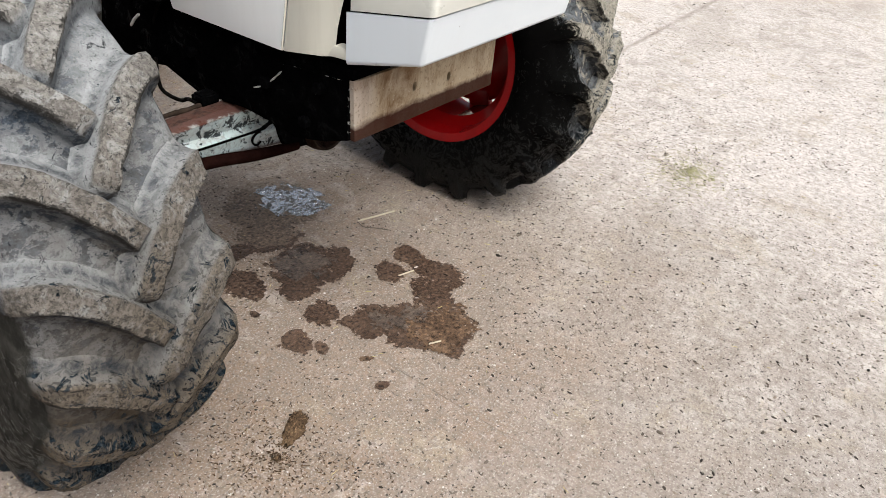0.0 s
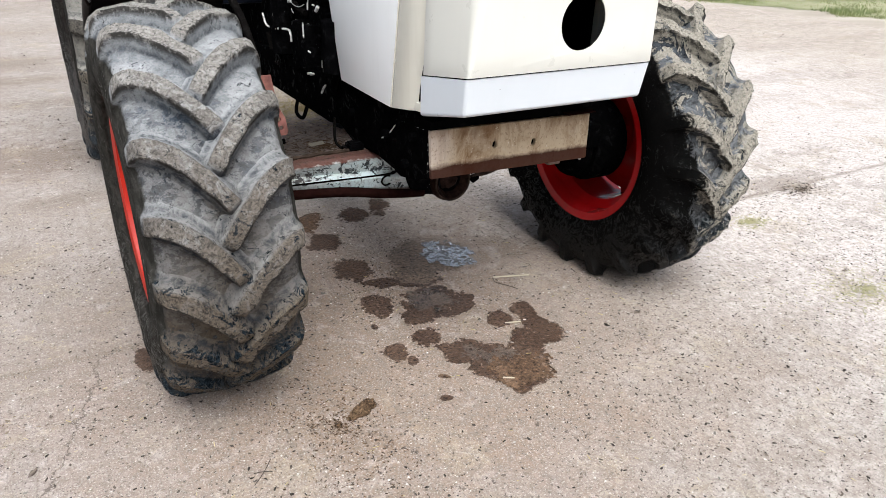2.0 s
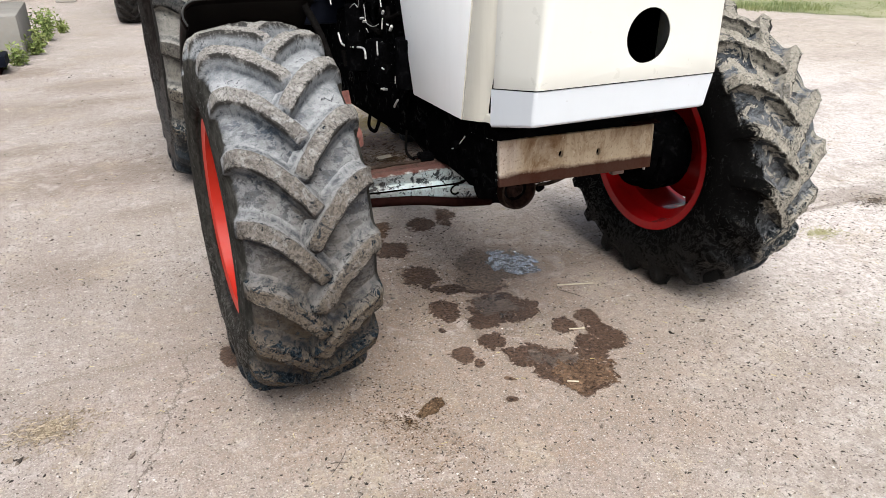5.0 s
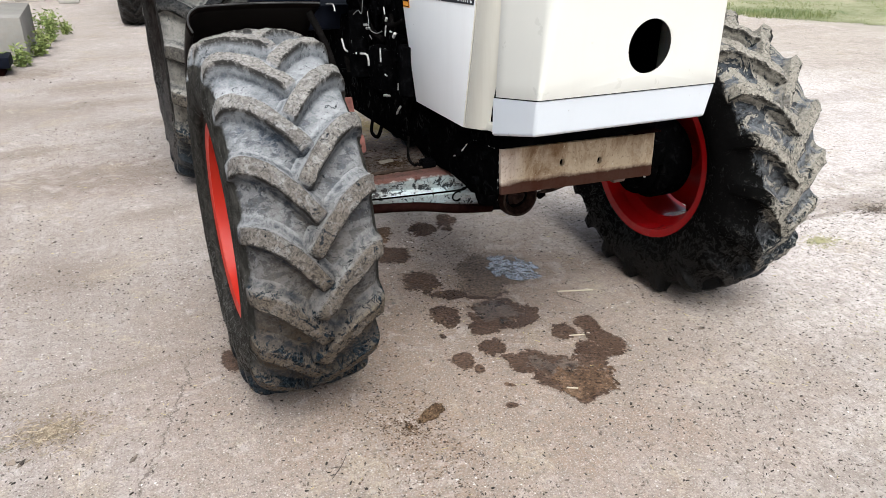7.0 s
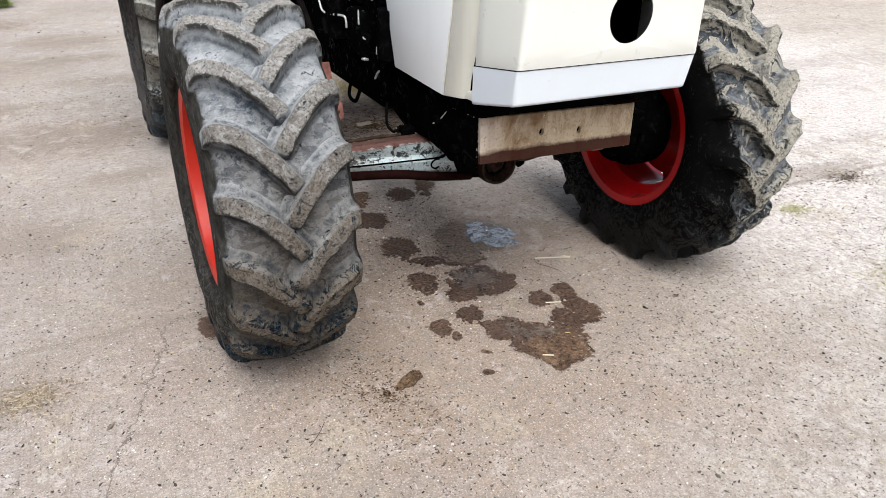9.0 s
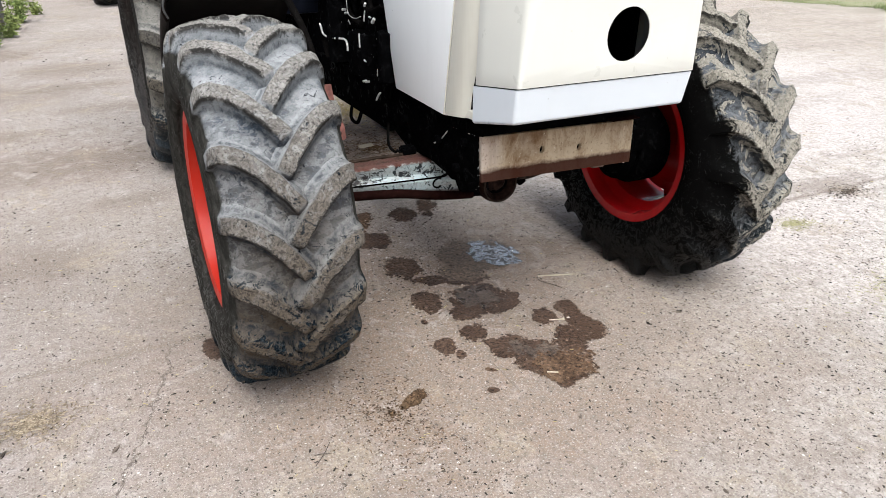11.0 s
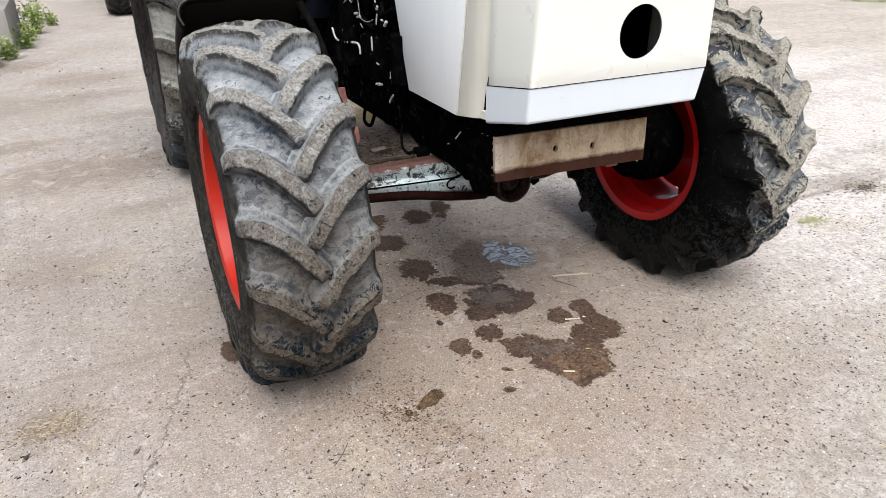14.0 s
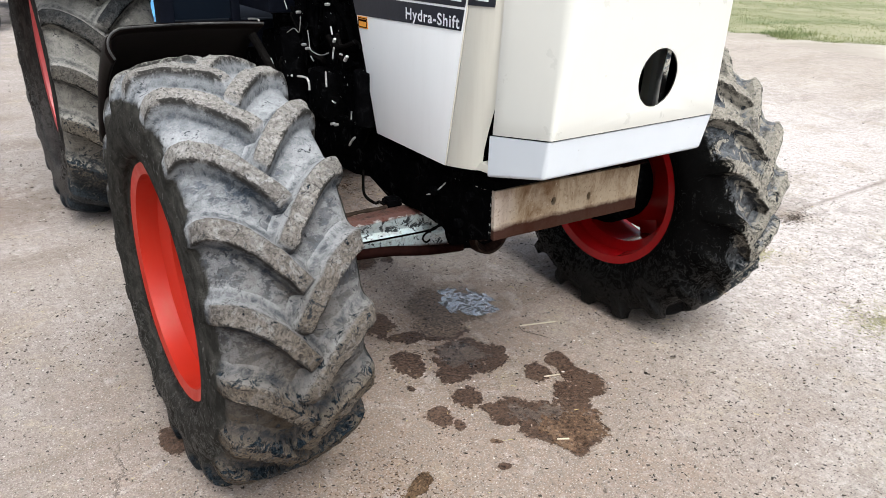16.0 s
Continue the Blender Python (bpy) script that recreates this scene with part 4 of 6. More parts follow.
for s in (-1, 1):
    bm = bmesh.new()
    outline = [(0.072, 0.913), (-0.316, 0.911), (-0.385, 1.345), (-0.418, 1.56), (0.31, 1.56), (0.20, 1.27)]
    prism(bm, outline, s * 0.331, s * 0.311, "x", 0.006)
    panel = part("side_panel", bm, PANEL, tractor, "flat white bonnet side panel")
    bm = bmesh.new()
    # a folded strip with a bevelled front edge and a slot beside the nose
    n = 16
    rows = []
    for k in range(n):
        z = 0.915 + (1.56 - 0.915) * k / (n - 1)
        lean = -0.155 * (z - 0.911)
        near = min(1, max(0, (z - 0.97) / 0.22))
        ya, yb = -0.322 + lean, -0.440 - 0.085 * (z - 0.915) - 0.032 * near * near * (3 - 2 * near)
        rows.append([(s * 0.329, ya, z), (s * 0.331, ya - 0.004, z), (s * 0.331, yb, z + 0.02 * (k == 0)), (s * 0.318, yb - 0.026, z + 0.024 * (k == 0))])
    vs = [[bm.verts.new(p) for p in row] for row in rows]
    for a, b in zip(vs, vs[1:]):
        for i in range(3):
            bm.faces.new((a[i], a[i + 1], b[i + 1], b[i]))
    foot = [bm.verts.new((s * 0.29, -0.47, 0.938)), bm.verts.new((s * 0.29, -0.322, 0.917))]
    bm.faces.new((*vs[0], *foot))
    strip = part("corner_strip", bm, STRIP, tractor, "yellowed cream strip beside the nose", angle=30)
    bm = bmesh.new()
    prism(bm, [(-0.455, 0.940), (-0.522, 0.945), (-0.524, 0.968), (-0.475, 0.968)], s * 0.330, s * 0.30, "x", 0.004)
    part("strip_foot", bm, STRIP, strip)
    if s < 0:
        bm = bmesh.new()
        tube(bm, [(-0.331, -0.318, 0.915), (-0.331, -0.387, 1.345), (-0.331, -0.42, 1.56)], 0.0024, 8)
        part("edge_bead", bm, STRIP, panel)
        # dark bands with print
        bm = bmesh.new()
        prism(bm, [(0.197, 1.272), (-0.366, 1.291), (-0.377, 1.344), (0.222, 1.332)], -0.3315, -0.3330, "x", 0)
        band = part("decal_band", bm, DECAL, panel, "navy black band with white lettering", smooth=False)
        bm = bmesh.new()
        prism(bm, [(0.222, 1.338), (-0.378, 1.350), (-0.405, 1.47), (0.27, 1.46)], -0.3315, -0.3330, "x", 0)
        upper = part("decal_band", bm, DECAL, panel, smooth=False)
        bm = bmesh.new()
        prism(bm, [(-0.392, 1.357), (-0.50, 1.362), (-0.505, 1.47), (-0.410, 1.47)], -0.3325, -0.3340, "x", 0)
        part("decal_band", bm, DECAL, strip, smooth=False)
        bm = bmesh.new()
        for y in (-0.20, -0.27, -0.34):
            box(bm, (-0.3345, y - 0.024, 1.362), (-0.3335, y + 0.024, 1.44), 0)
        part("number_bar", bm, LETTER, upper, "plain pale bars", smooth=False)
        bm = bmesh.new()
        box(bm, (-0.3355, -0.475, 1.372), (-0.3345, -0.415, 1.44), 0)
        part("emblem_bar", bm, LETTER, strip, smooth=False)
        bm = bmesh.new()
        prism(bm, [(0.178, 1.234), (0.122, 1.236), (0.127, 1.271), (0.187, 1.270)], -0.3315, -0.3330, "x", 0)
        sticker = part("sticker", bm, ORANGE, panel, "small orange sticker with a dark printed border", smooth=False)
        for y0, y1, z0, z1 in ((0.128, 0.180, 1.238, 1.2405), (0.130, 0.182, 1.2645, 1.267), (0.1265, 0.1295, 1.238, 1.267), (0.178, 0.181, 1.238, 1.267), (0.132, 0.178, 1.256, 1.262)):
            bm = bmesh.new()
            box(bm, (-0.3340, y0, z0), (-0.3332, y1, z1), 0)
            part("print_bar", bm, RUST, sticker, smooth=False)
        font = bpy.data.curves.new("lettering", "FONT")
        font.body, font.size, font.align_x = "Hydra-Shift", 0.043, "LEFT"
        font.space_character, font.offset = 1.14, 0.0008
        temp = new("lettering_curve", font)
        bpy.context.view_layer.update()
        me = bpy.data.meshes.new_from_object(temp.evaluated_get(bpy.context.evaluated_depsgraph_get()))
        bpy.data.objects.remove(temp)
        width = max(v.co.x for v in me.vertices)
        me.transform(Matrix.Diagonal((0.268 / width, 1, 1, 1)))
        me.materials.append(LETTER)
        word = new("lettering", me)
        word.parent = band
        word.matrix_local = Matrix.Translation((-0.3338, -0.098, 1.293)) @ Matrix(((0, 0, -1, 0), (-1, 0, 0, 0), (0.030, 1, 0, 0), (0, 0, 0, 1)))

# radiator core, and added black sheets that keep light out of the nose
bm = bmesh.new()
box(bm, (-0.285, -0.33, 0.93), (0.285, -0.16, 1.50), 0.01)
radiator = part("radiator", bm, GREASE, tractor, "black radiator core")
for k in range(24):
    z = 0.95 + k * 0.023
    bm = bmesh.new()
    box(bm, (-0.27, -0.340, z), (0.27, -0.331, z + 0.007), 0)
    part("fin", bm, GREASE, radiator, smooth=False)
for s in (-1, 1):
    bm = bmesh.new()
    box(bm, (s * 0.305 - 0.004, -0.455, 0.925), (s * 0.305 + 0.004, -0.30, 1.54), 0)
    part("light_block", bm, GREASE, tractor)

bm = bmesh.new()
box(bm, (0.300, -0.512, 0.93), (0.328, -0.490, 1.52), 0.003)
part("corner_flange", bm, CREAM, tractor)

# front plate on the frame head
bm = bmesh.new()
face = [(-0.297, 0.886), (0.300, 0.874), (0.306, 0.722), (-0.290, 0.738)]
outer = [bm.verts.new((x, -0.505, z)) for x, z in face]
edges = [bm.edges.new((outer[i], outer[(i + 1) % 4])) for i in range(4)]
rings = []
for hx, hz in ((-0.069, 0.817), (0.079, 0.806)):
    ring = [bm.verts.new((hx + 0.0085 * math.cos(2 * math.pi * k / 16), -0.505, hz + 0.012 * math.sin(2 * math.pi * k / 16))) for k in range(16)]
    edges += [bm.edges.new((ring[k], ring[(k + 1) % 16])) for k in range(16)]
    rings.append(ring)
bmesh.ops.triangle_fill(bm, use_beauty=True, use_dissolve=False, edges=edges)
bmesh.ops.delete(bm, geom=[f for f in bm.faces if any(all(v in r for v in f.verts) for r in rings)], context="FACES_ONLY")
plate = part("front_plate", bm, PLATE, tractor, "rusty grey steel plate with two bolt holes", smooth=False)
m = plate.modifiers.new("sheet", "SOLIDIFY")
m.thickness, m.offset = 0.014, -1
m = plate.modifiers.new("edge", "BEVEL")
m.width, m.segments, m.limit_method = 0.002, 2, "ANGLE"

bm = bmesh.new()
box(bm, (0.19, -0.530, 0.884), (0.302, -0.47, 0.889), 0.002)
part("rusty_flap", bm, RUST, plate)

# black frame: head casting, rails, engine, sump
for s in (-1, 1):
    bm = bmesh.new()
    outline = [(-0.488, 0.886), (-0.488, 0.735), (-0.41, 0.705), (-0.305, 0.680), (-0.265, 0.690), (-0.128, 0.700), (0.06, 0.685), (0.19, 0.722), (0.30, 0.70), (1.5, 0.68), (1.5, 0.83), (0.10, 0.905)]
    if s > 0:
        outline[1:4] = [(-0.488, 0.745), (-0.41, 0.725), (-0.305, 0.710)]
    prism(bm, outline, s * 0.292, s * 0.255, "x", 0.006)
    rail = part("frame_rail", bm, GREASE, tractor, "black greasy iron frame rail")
    for y, z in ((-0.40, 0.84), (-0.22, 0.80), (-0.35, 0.74), (0.06, 0.80)):
        bm = bmesh.new()
        cylinder(bm, (s * 0.284, y, z), (s * 0.308, y, z), 0.016, 6)
        part("bolt", bm, GREASE_GLINTS, rail)
bm = bmesh.new()
prism(bm, [(-0.13, 0.74), (-0.10, 0.60), (-0.09, 0.52), (0.06, 0.52), (0.12, 0.74)], -0.072, 0.072, "x", 0.012)
part("pivot_support", bm, GREASE_GLINTS, tractor)
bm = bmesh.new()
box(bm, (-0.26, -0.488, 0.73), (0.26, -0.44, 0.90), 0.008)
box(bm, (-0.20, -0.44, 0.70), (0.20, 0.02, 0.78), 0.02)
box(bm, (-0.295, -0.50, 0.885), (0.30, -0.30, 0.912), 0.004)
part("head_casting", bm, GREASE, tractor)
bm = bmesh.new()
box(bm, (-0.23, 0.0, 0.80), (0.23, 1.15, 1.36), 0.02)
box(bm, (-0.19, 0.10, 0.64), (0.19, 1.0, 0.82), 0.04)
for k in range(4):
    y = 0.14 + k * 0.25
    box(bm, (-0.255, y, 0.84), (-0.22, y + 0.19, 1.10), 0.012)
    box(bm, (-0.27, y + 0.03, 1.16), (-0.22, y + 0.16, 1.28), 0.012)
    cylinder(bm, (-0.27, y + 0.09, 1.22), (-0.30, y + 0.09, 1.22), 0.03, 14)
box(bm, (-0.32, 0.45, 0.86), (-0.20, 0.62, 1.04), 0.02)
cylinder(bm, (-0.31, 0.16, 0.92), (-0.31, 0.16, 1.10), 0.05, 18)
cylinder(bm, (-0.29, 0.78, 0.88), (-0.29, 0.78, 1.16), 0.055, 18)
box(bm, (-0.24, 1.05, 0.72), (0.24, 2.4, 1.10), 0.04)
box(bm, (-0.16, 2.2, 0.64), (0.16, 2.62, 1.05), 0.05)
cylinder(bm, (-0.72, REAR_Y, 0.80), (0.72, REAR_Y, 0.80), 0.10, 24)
part("engine", bm, GREASE_GLINTS, tractor, "black oily engine and gearbox")

bm = bmesh.new()
tube(bm, [(-0.292, -0.489, 0.742), (-0.2925, -0.4895, 0.80), (-0.292, -0.489, 0.875)], 0.004, 8)
part("worn_edge", bm, WORN_EDGE, tractor, "chipped corner of the frame head")

# pipes, hoses and small brackets over the engine
rnd = random.Random(12)
for k in range(26):
    bm = bmesh.new()
    y, z = rnd.uniform(0.20, 0.95), rnd.uniform(0.80, 1.42)
    x = -rnd.uniform(0.25, 0.30)
    pts = [(x, y, z)]
    for j in range(rnd.randint(2, 4)):
        y, z = y + rnd.uniform(-0.13, 0.13), z + rnd.uniform(-0.12, 0.12)
        pts.append((x + rnd.uniform(-0.02, 0.02), y, z))
    tube(bm, pts, rnd.choice((0.004, 0.006, 0.009, 0.012)), 8)
    part("hose", bm, rnd.choice((GREASE, GREASE, GREASE_GLINTS, BLACK_PAINT)), tractor)
bm = bmesh.new()
tube(bm, [(-0.335, y, z) for y, z in ((0.930, 1.022), (0.915, 1.007), (0.881, 0.980), (0.777, 0.982), (0.660, 0.997), (0.592, 1.003), (0.569, 0.989), (0.566, 0.962))], 0.0042, 8)
pipe = part("pipe", bm, PALE, tractor, "pale bent injector pipe")
for y, z in ((0.814, 0.982), (0.800, 0.981), (0.690, 0.993), (0.676, 0.995), (0.735, 0.987)):
    bm = bmesh.new()
    box(bm, (-0.342, y - 0.009, z - 0.008), (-0.328, y + 0.009, z + 0.008), 0.003)
    part("clamp", bm, GREASE, pipe)
# pale slivers added as bright flecks on the dark engine side
for r, label, pts in ((0.0034, "", ((0.430, 1.054), (0.429, 1.02), (0.427, 0.998))), (0.0028, "", ((0.379, 1.215), (0.374, 1.20), (0.370, 1.188))), (0.0050, "", ((0.349, 1.178), (0.355, 1.171), (0.361, 1.164))), (0.0030, "", ((0.358, 1.149), (0.366, 1.13), (0.371, 1.106))), (0.0034, "", ((0.317, 1.131), (0.301, 1.131))), (0.0062, "", ((0.284, 1.112), (0.272, 1.124), (0.262, 1.132))), (0.0030, "", ((0.385, 0.958), (0.372, 0.955), (0.359, 0.955))), (0.0026, "", ((0.240, 0.949), (0.244, 0.922))), (0.0040, "", ((0.217, 0.865), (0.241, 0.847), (0.263, 0.823)))):
    bm = bmesh.new()
    tube(bm, [(-0.332, y, z) for y, z in pts], [r * 0.5, r, r, r, r, r, r, r, r * 0.5] if len(pts) > 2 else r, 8)
    part("pale_fleck", bm, PALE, tractor)
for r, pts in ((0.0016, ((0.617, 1.220), (0.625, 1.185), (0.640, 1.162), (0.681, 1.172), (0.745, 1.149))), (0.0017, ((0.560, 1.180), (0.552, 1.148), (0.540, 1.113), (0.463, 1.106), (0.396, 1.123))), (0.0022, ((0.542, 1.089), (0.520, 1.076))), (0.0018, ((0.755, 1.263), (0.733, 1.235))), (0.0040, ((1.145, 1.155), (1.060, 1.163), (1.030, 1.160), (1.012, 1.136)))):
    bm = bmesh.new()
    tube(bm, [(-0.335, y, z) for y, z in pts], r, 8)
    part("wire", bm, STEEL, tractor)
for y, z in ((0.656, 1.232), (0.415, 1.282), (0.620, 1.120), (0.589, 1.110), (0.373, 0.872), (0.402, 0.869), (0.767, 1.116)):
    bm = bmesh.new()
    cylinder(bm, (-0.315, y, z), (-0.334, y, z), 0.0055, 6, 0.002)
    part("bolt", bm, STEEL, tractor)
for r, pts in ((0.0026, ((-0.171, 0.771), (-0.205, 0.786), (-0.232, 0.805), (-0.274, 0.843))), (0.0012, ((-0.254, 0.858), (-0.330, 0.868), (-0.400, 0.873), (-0.480, 0.880)))):
    bm = bmesh.new()
    tube(bm, [(-0.2935, y, z) for y, z in pts], [r * 0.3, r * 0.7, r, r * 0.6, r, r * 0.4, r, r * 0.8, r * 0.5, r, r * 0.6, r, r * 0.3], 6)
    part("chipped_edge", bm, WORN_EDGE if r < 0.002 else PALE, tractor)
for k in range(46):
    bm = bmesh.new()
    y, z, x = rnd.uniform(0.22, 0.9), rnd.uniform(0.74, 1.40), -rnd.uniform(0.25, 0.285)
    r = rnd.uniform(0.006, 0.012)
    cylinder(bm, (x, y, z), (x - 0.02, y, z), r, 6, 0.002)
    part("bolt", bm, rnd.choice((GREASE, GREASE, GREASE_GLINTS)), tractor)
bm = bmesh.new()
tube(bm, [(-0.30, 0.22, 0.74), (-0.31, 0.20, 0.66), (-0.325, 0.10, 0.66), (-0.345, 0.03, 0.69), (-0.345, -0.01, 0.690)], 0.0055, 8)
part("hanging_cable", bm, BLACK_PAINT, tractor)
bm = bmesh.new()
tube(bm, [(-0.29, 0.66, 0.71), (-0.30, 0.66, 0.65), (-0.30, 0.58, 0.645), (-0.29, 0.55, 0.70)], 0.008, 8)
part("hook", bm, GREASE, tractor)

# front axle
bm = bmesh.new()
for s in (-1, 1):
    n = 8
    secs = []
    for k in range(n):
        t = k / (n - 1)
        x = s * (0.06 + t * 0.60)
        z1, z0 = 0.692 - 0.008 * t, (0.520 + 0.078 * t if s < 0 else 0.566 + 0.034 * t)
        y0, y1 = -0.105 + 0.02 * t, -0.012 + 0.004 * t
        secs.append([bm.verts.new(p) for p in ((x, y0, z0 + 0.012), (x, y0 - 0.006, (z0 * 0.6 + z1 * 0.4)), (x, y0 + 0.016, (z0 * 0.45 + z1 * 0.55)), (x, y0, z1 - 0.012), (x, y0 + 0.02, z1), (x, y1 - 0.02, z1), (x, y1, z1 - 0.012), (x, y1, z0 + 0.012), (x, y1 - 0.02, z0), (x, y0 + 0.02, z0))])
    for a, b in zip(secs, secs[1:]):
        for i in range(10):
            bm.faces.new((a[i], a[(i + 1) % 10], b[(i + 1) % 10], b[i]))
    bm.faces.new(secs[0])
    bm.faces.new(secs[-1])
axle = part("front_axle", bm, AXLE, tractor, "iron axle beam in flaking white paint over rust", angle=25)
for s in (-1, 1):
    lift = 0.0 if s < 0 else 0.055
    bm = bmesh.new()
    tube(bm, [(s * 0.10, -0.116, 0.524 + lift), (s * 0.25, -0.116, 0.546 + lift), (s * 0.42, -0.112, 0.579 + 0.4 * lift), (s * 0.68, -0.108, 0.602)], [0.014, 0.015, 0.016, 0.0165, 0.017, 0.017, 0.017, 0.017, 0.017, 0.0165, 0.0165, 0.016, 0.016], 12)
    part("tie_rod", bm, RUST, axle, "rusty red-brown steering rod")
    bm = bmesh.new()
    ridge = [(s * (0.30 + 0.03 * k), -0.024 + 0.006 * noise.noise((k * 1.3, s, 0.2)), 0.690 + 0.004 * noise.noise((k * 2.1, s, 4.0))) for k in range(11)]
    tube(bm, ridge, [0.006 + 0.004 * abs(noise.noise((k * 0.9, s, 8.0))) for k in range(41)], 8)
    part("dirt_ridge", bm, DIRTY_IRON, axle, "dirt caked along the beam")
    bm = bmesh.new()
    box(bm, (s * 0.322 - 0.027, -0.035, 0.688), (s * 0.322 + 0.027, 0.012, 0.712), 0.005)
    box(bm, (s * 0.322 - 0.022, -0.029, 0.710), (s * 0.322 + 0.022, 0.006, 0.717), 0.002)
    part("clamp_block", bm, GREASE_GLINTS, axle, "black clamp block on the beam")
bm = bmesh.new()
tube(bm, [(-0.64, -0.108, 0.631), (-0.45, -0.117, 0.626), (-0.272, -0.120, 0.620), (-0.232, -0.122, 0.621), (-0.205, -0.122, 0.630), (-0.185, -0.118, 0.628)], [0.0034] * 9 + [0.004, 0.0055, 0.004, 0.005, 0.0065, 0.005, 0.0045, 0.006, 0.0065, 0.005, 0.004, 0.004], 8)
part("brake_pipe", bm, GREASE, axle)
bm = bmesh.new()
tube(bm, [(-0.238, -0.122, 0.612), (-0.250, -0.124, 0.616), (-0.266, -0.125, 0.609), (-0.271, -0.125, 0.597), (-0.265, -0.125, 0.586), (-0.252, -0.124, 0.581), (-0.240, -0.122, 0.586)], 0.0032, 6)
part("wire_hook", bm, GREASE, axle)
bm = bmesh.new()
prism(bm, [(-0.190, 0.665), (-0.172, 0.625), (-0.168, 0.585), (-0.150, 0.545), (-0.118, 0.520), (-0.06, 0.512), (0.07, 0.512), (0.085, 0.56), (0.085, 0.71), (-0.190, 0.71)], -0.122, -0.005, "y", 0.006)
part("centre_boss", bm, GREASE_GLINTS, axle, "black centre of the beam round the pivot")
bm = bmesh.new()
revolve(bm, [(-0.022, 0.0), (-0.026, 0.030), (-0.018, 0.046), (-0.034, 0.054), (-0.050, 0.064), (-0.050, 0.074), (-0.03, 0.080), (0.12, 0.080), (0.12, 0.0)], 32)
for v in bm.verts:
    v.co.x += 0.006 * noise.noise(v.co * 45)
bmesh.ops.rotate(bm, verts=bm.verts, cent=(0, 0, 0), matrix=Matrix.Rotation(radians(90), 3, "Z"))
bmesh.ops.translate(bm, verts=bm.verts, vec=(0.004, -0.10, 0.562))
part("pivot_housing", bm, SCALE, axle, "round rusty pivot end")
bm = bmesh.new()
tube(bm, [(0.004 + 0.071 * math.cos(a), -0.151, 0.562 + 0.071 * math.sin(a)) for a in (2 * math.pi * k / 28 for k in range(29))], 0.0038, 6, steps=1)
part("pivot_ring", bm, DIRTY_IRON, axle)
bm = bmesh.new()
tube(bm, [(0.085, -0.13, 0.556), (0.10, -0.15, 0.572), (0.16, -0.15, 0.576), (0.30, -0.13, 0.600)], 0.0075, 10)
part("feed_pipe", bm, DIRTY_IRON, axle, "dirty pipe along the beam")
bm = bmesh.new()
cylinder(bm, (0.084, -0.150, 0.552), (0.112, -0.150, 0.567), 0.012, 6)
part("pipe_union", bm, GREASE, axle)
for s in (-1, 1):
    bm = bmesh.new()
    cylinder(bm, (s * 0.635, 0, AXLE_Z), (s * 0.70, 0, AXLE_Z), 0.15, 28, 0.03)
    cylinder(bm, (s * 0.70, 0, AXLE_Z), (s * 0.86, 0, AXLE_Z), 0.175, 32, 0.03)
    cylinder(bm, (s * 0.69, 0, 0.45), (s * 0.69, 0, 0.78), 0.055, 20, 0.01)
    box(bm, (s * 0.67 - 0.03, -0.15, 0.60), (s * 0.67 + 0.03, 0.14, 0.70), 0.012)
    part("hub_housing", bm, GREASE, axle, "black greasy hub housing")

# a black hose, two steel slivers added as glints and a pale bracket at the steering knuckle
for pts, r, m in (([(0.53, -0.175, 0.695), (0.575, -0.178, 0.684), (0.612, -0.168, 0.690)], 0.004, STEEL), ([(0.560, -0.170, 0.672), (0.575, -0.178, 0.627), (0.588, -0.165, 0.570)], 0.005, STEEL), ([(0.585, -0.165, 0.735), (0.60, -0.185, 0.66), (0.615, -0.165, 0.59)], 0.009, GREASE)):
    bm = bmesh.new()
    tube(bm, pts, r, 8)
    part("hose", bm, m, axle)
bm = bmesh.new()
box(bm, (0.462, -0.128, 0.548), (0.522, -0.098, 0.602), 0.006)
part("knuckle_bracket", bm, AXLE, axle)

# red perforated bracket that carries the mudguard
bm = bmesh.new()
outer = [bm.verts.new(p) for p in ((-0.66, 0, 0.0), (-0.552, 0, 0.0), (-0.545, 0, 0.007), (-0.550, 0, 0.055), (-0.574, 0, 0.105), (-0.586, 0, 0.20), (-0.66, 0, 0.20))]
edges = [bm.edges.new((outer[i], outer[(i + 1) % 7])) for i in range(7)]
rings = []
for c in range(2):
    for r in range(4):
        hx, hz = -0.567 - c * 0.047 - r * (0.006 if c == 0 else 0.001), 0.026 + r * 0.028 + c * 0.004
        ring = [bm.verts.new((hx + 0.0075 * math.cos(2 * math.pi * k / 12), 0, hz + 0.0075 * math.sin(2 * math.pi * k / 12))) for k in range(12)]
        edges += [bm.edges.new((ring[k], ring[(k + 1) % 12])) for k in range(12)]
        rings.append(ring)
bmesh.ops.triangle_fill(bm, use_beauty=True, use_dissolve=False, edges=edges)
bmesh.ops.delete(bm, geom=[f for f in bm.faces if any(all(v in r for v in f.verts) for r in rings)], context="FACES_ONLY")
bracket = part("mudguard_bracket", bm, PINK_RED, tractor, "faded red bracket with rows of holes", smooth=False)
bracket.location = (0, 0.03, 0.758)
bracket.rotation_euler = (radians(-4), 0, 0)
m = bracket.modifiers.new("sheet", "SOLIDIFY")
m.thickness, m.offset = 0.010, 0
bm = bmesh.new()
tube(bm, [(-0.66, 0.035, 0.722), (-0.60, 0.035, 0.728), (-0.556, 0.035, 0.735)], 0.010, 8)
part("bracket_stay", bm, GREASE, tractor)
bm = bmesh.new()
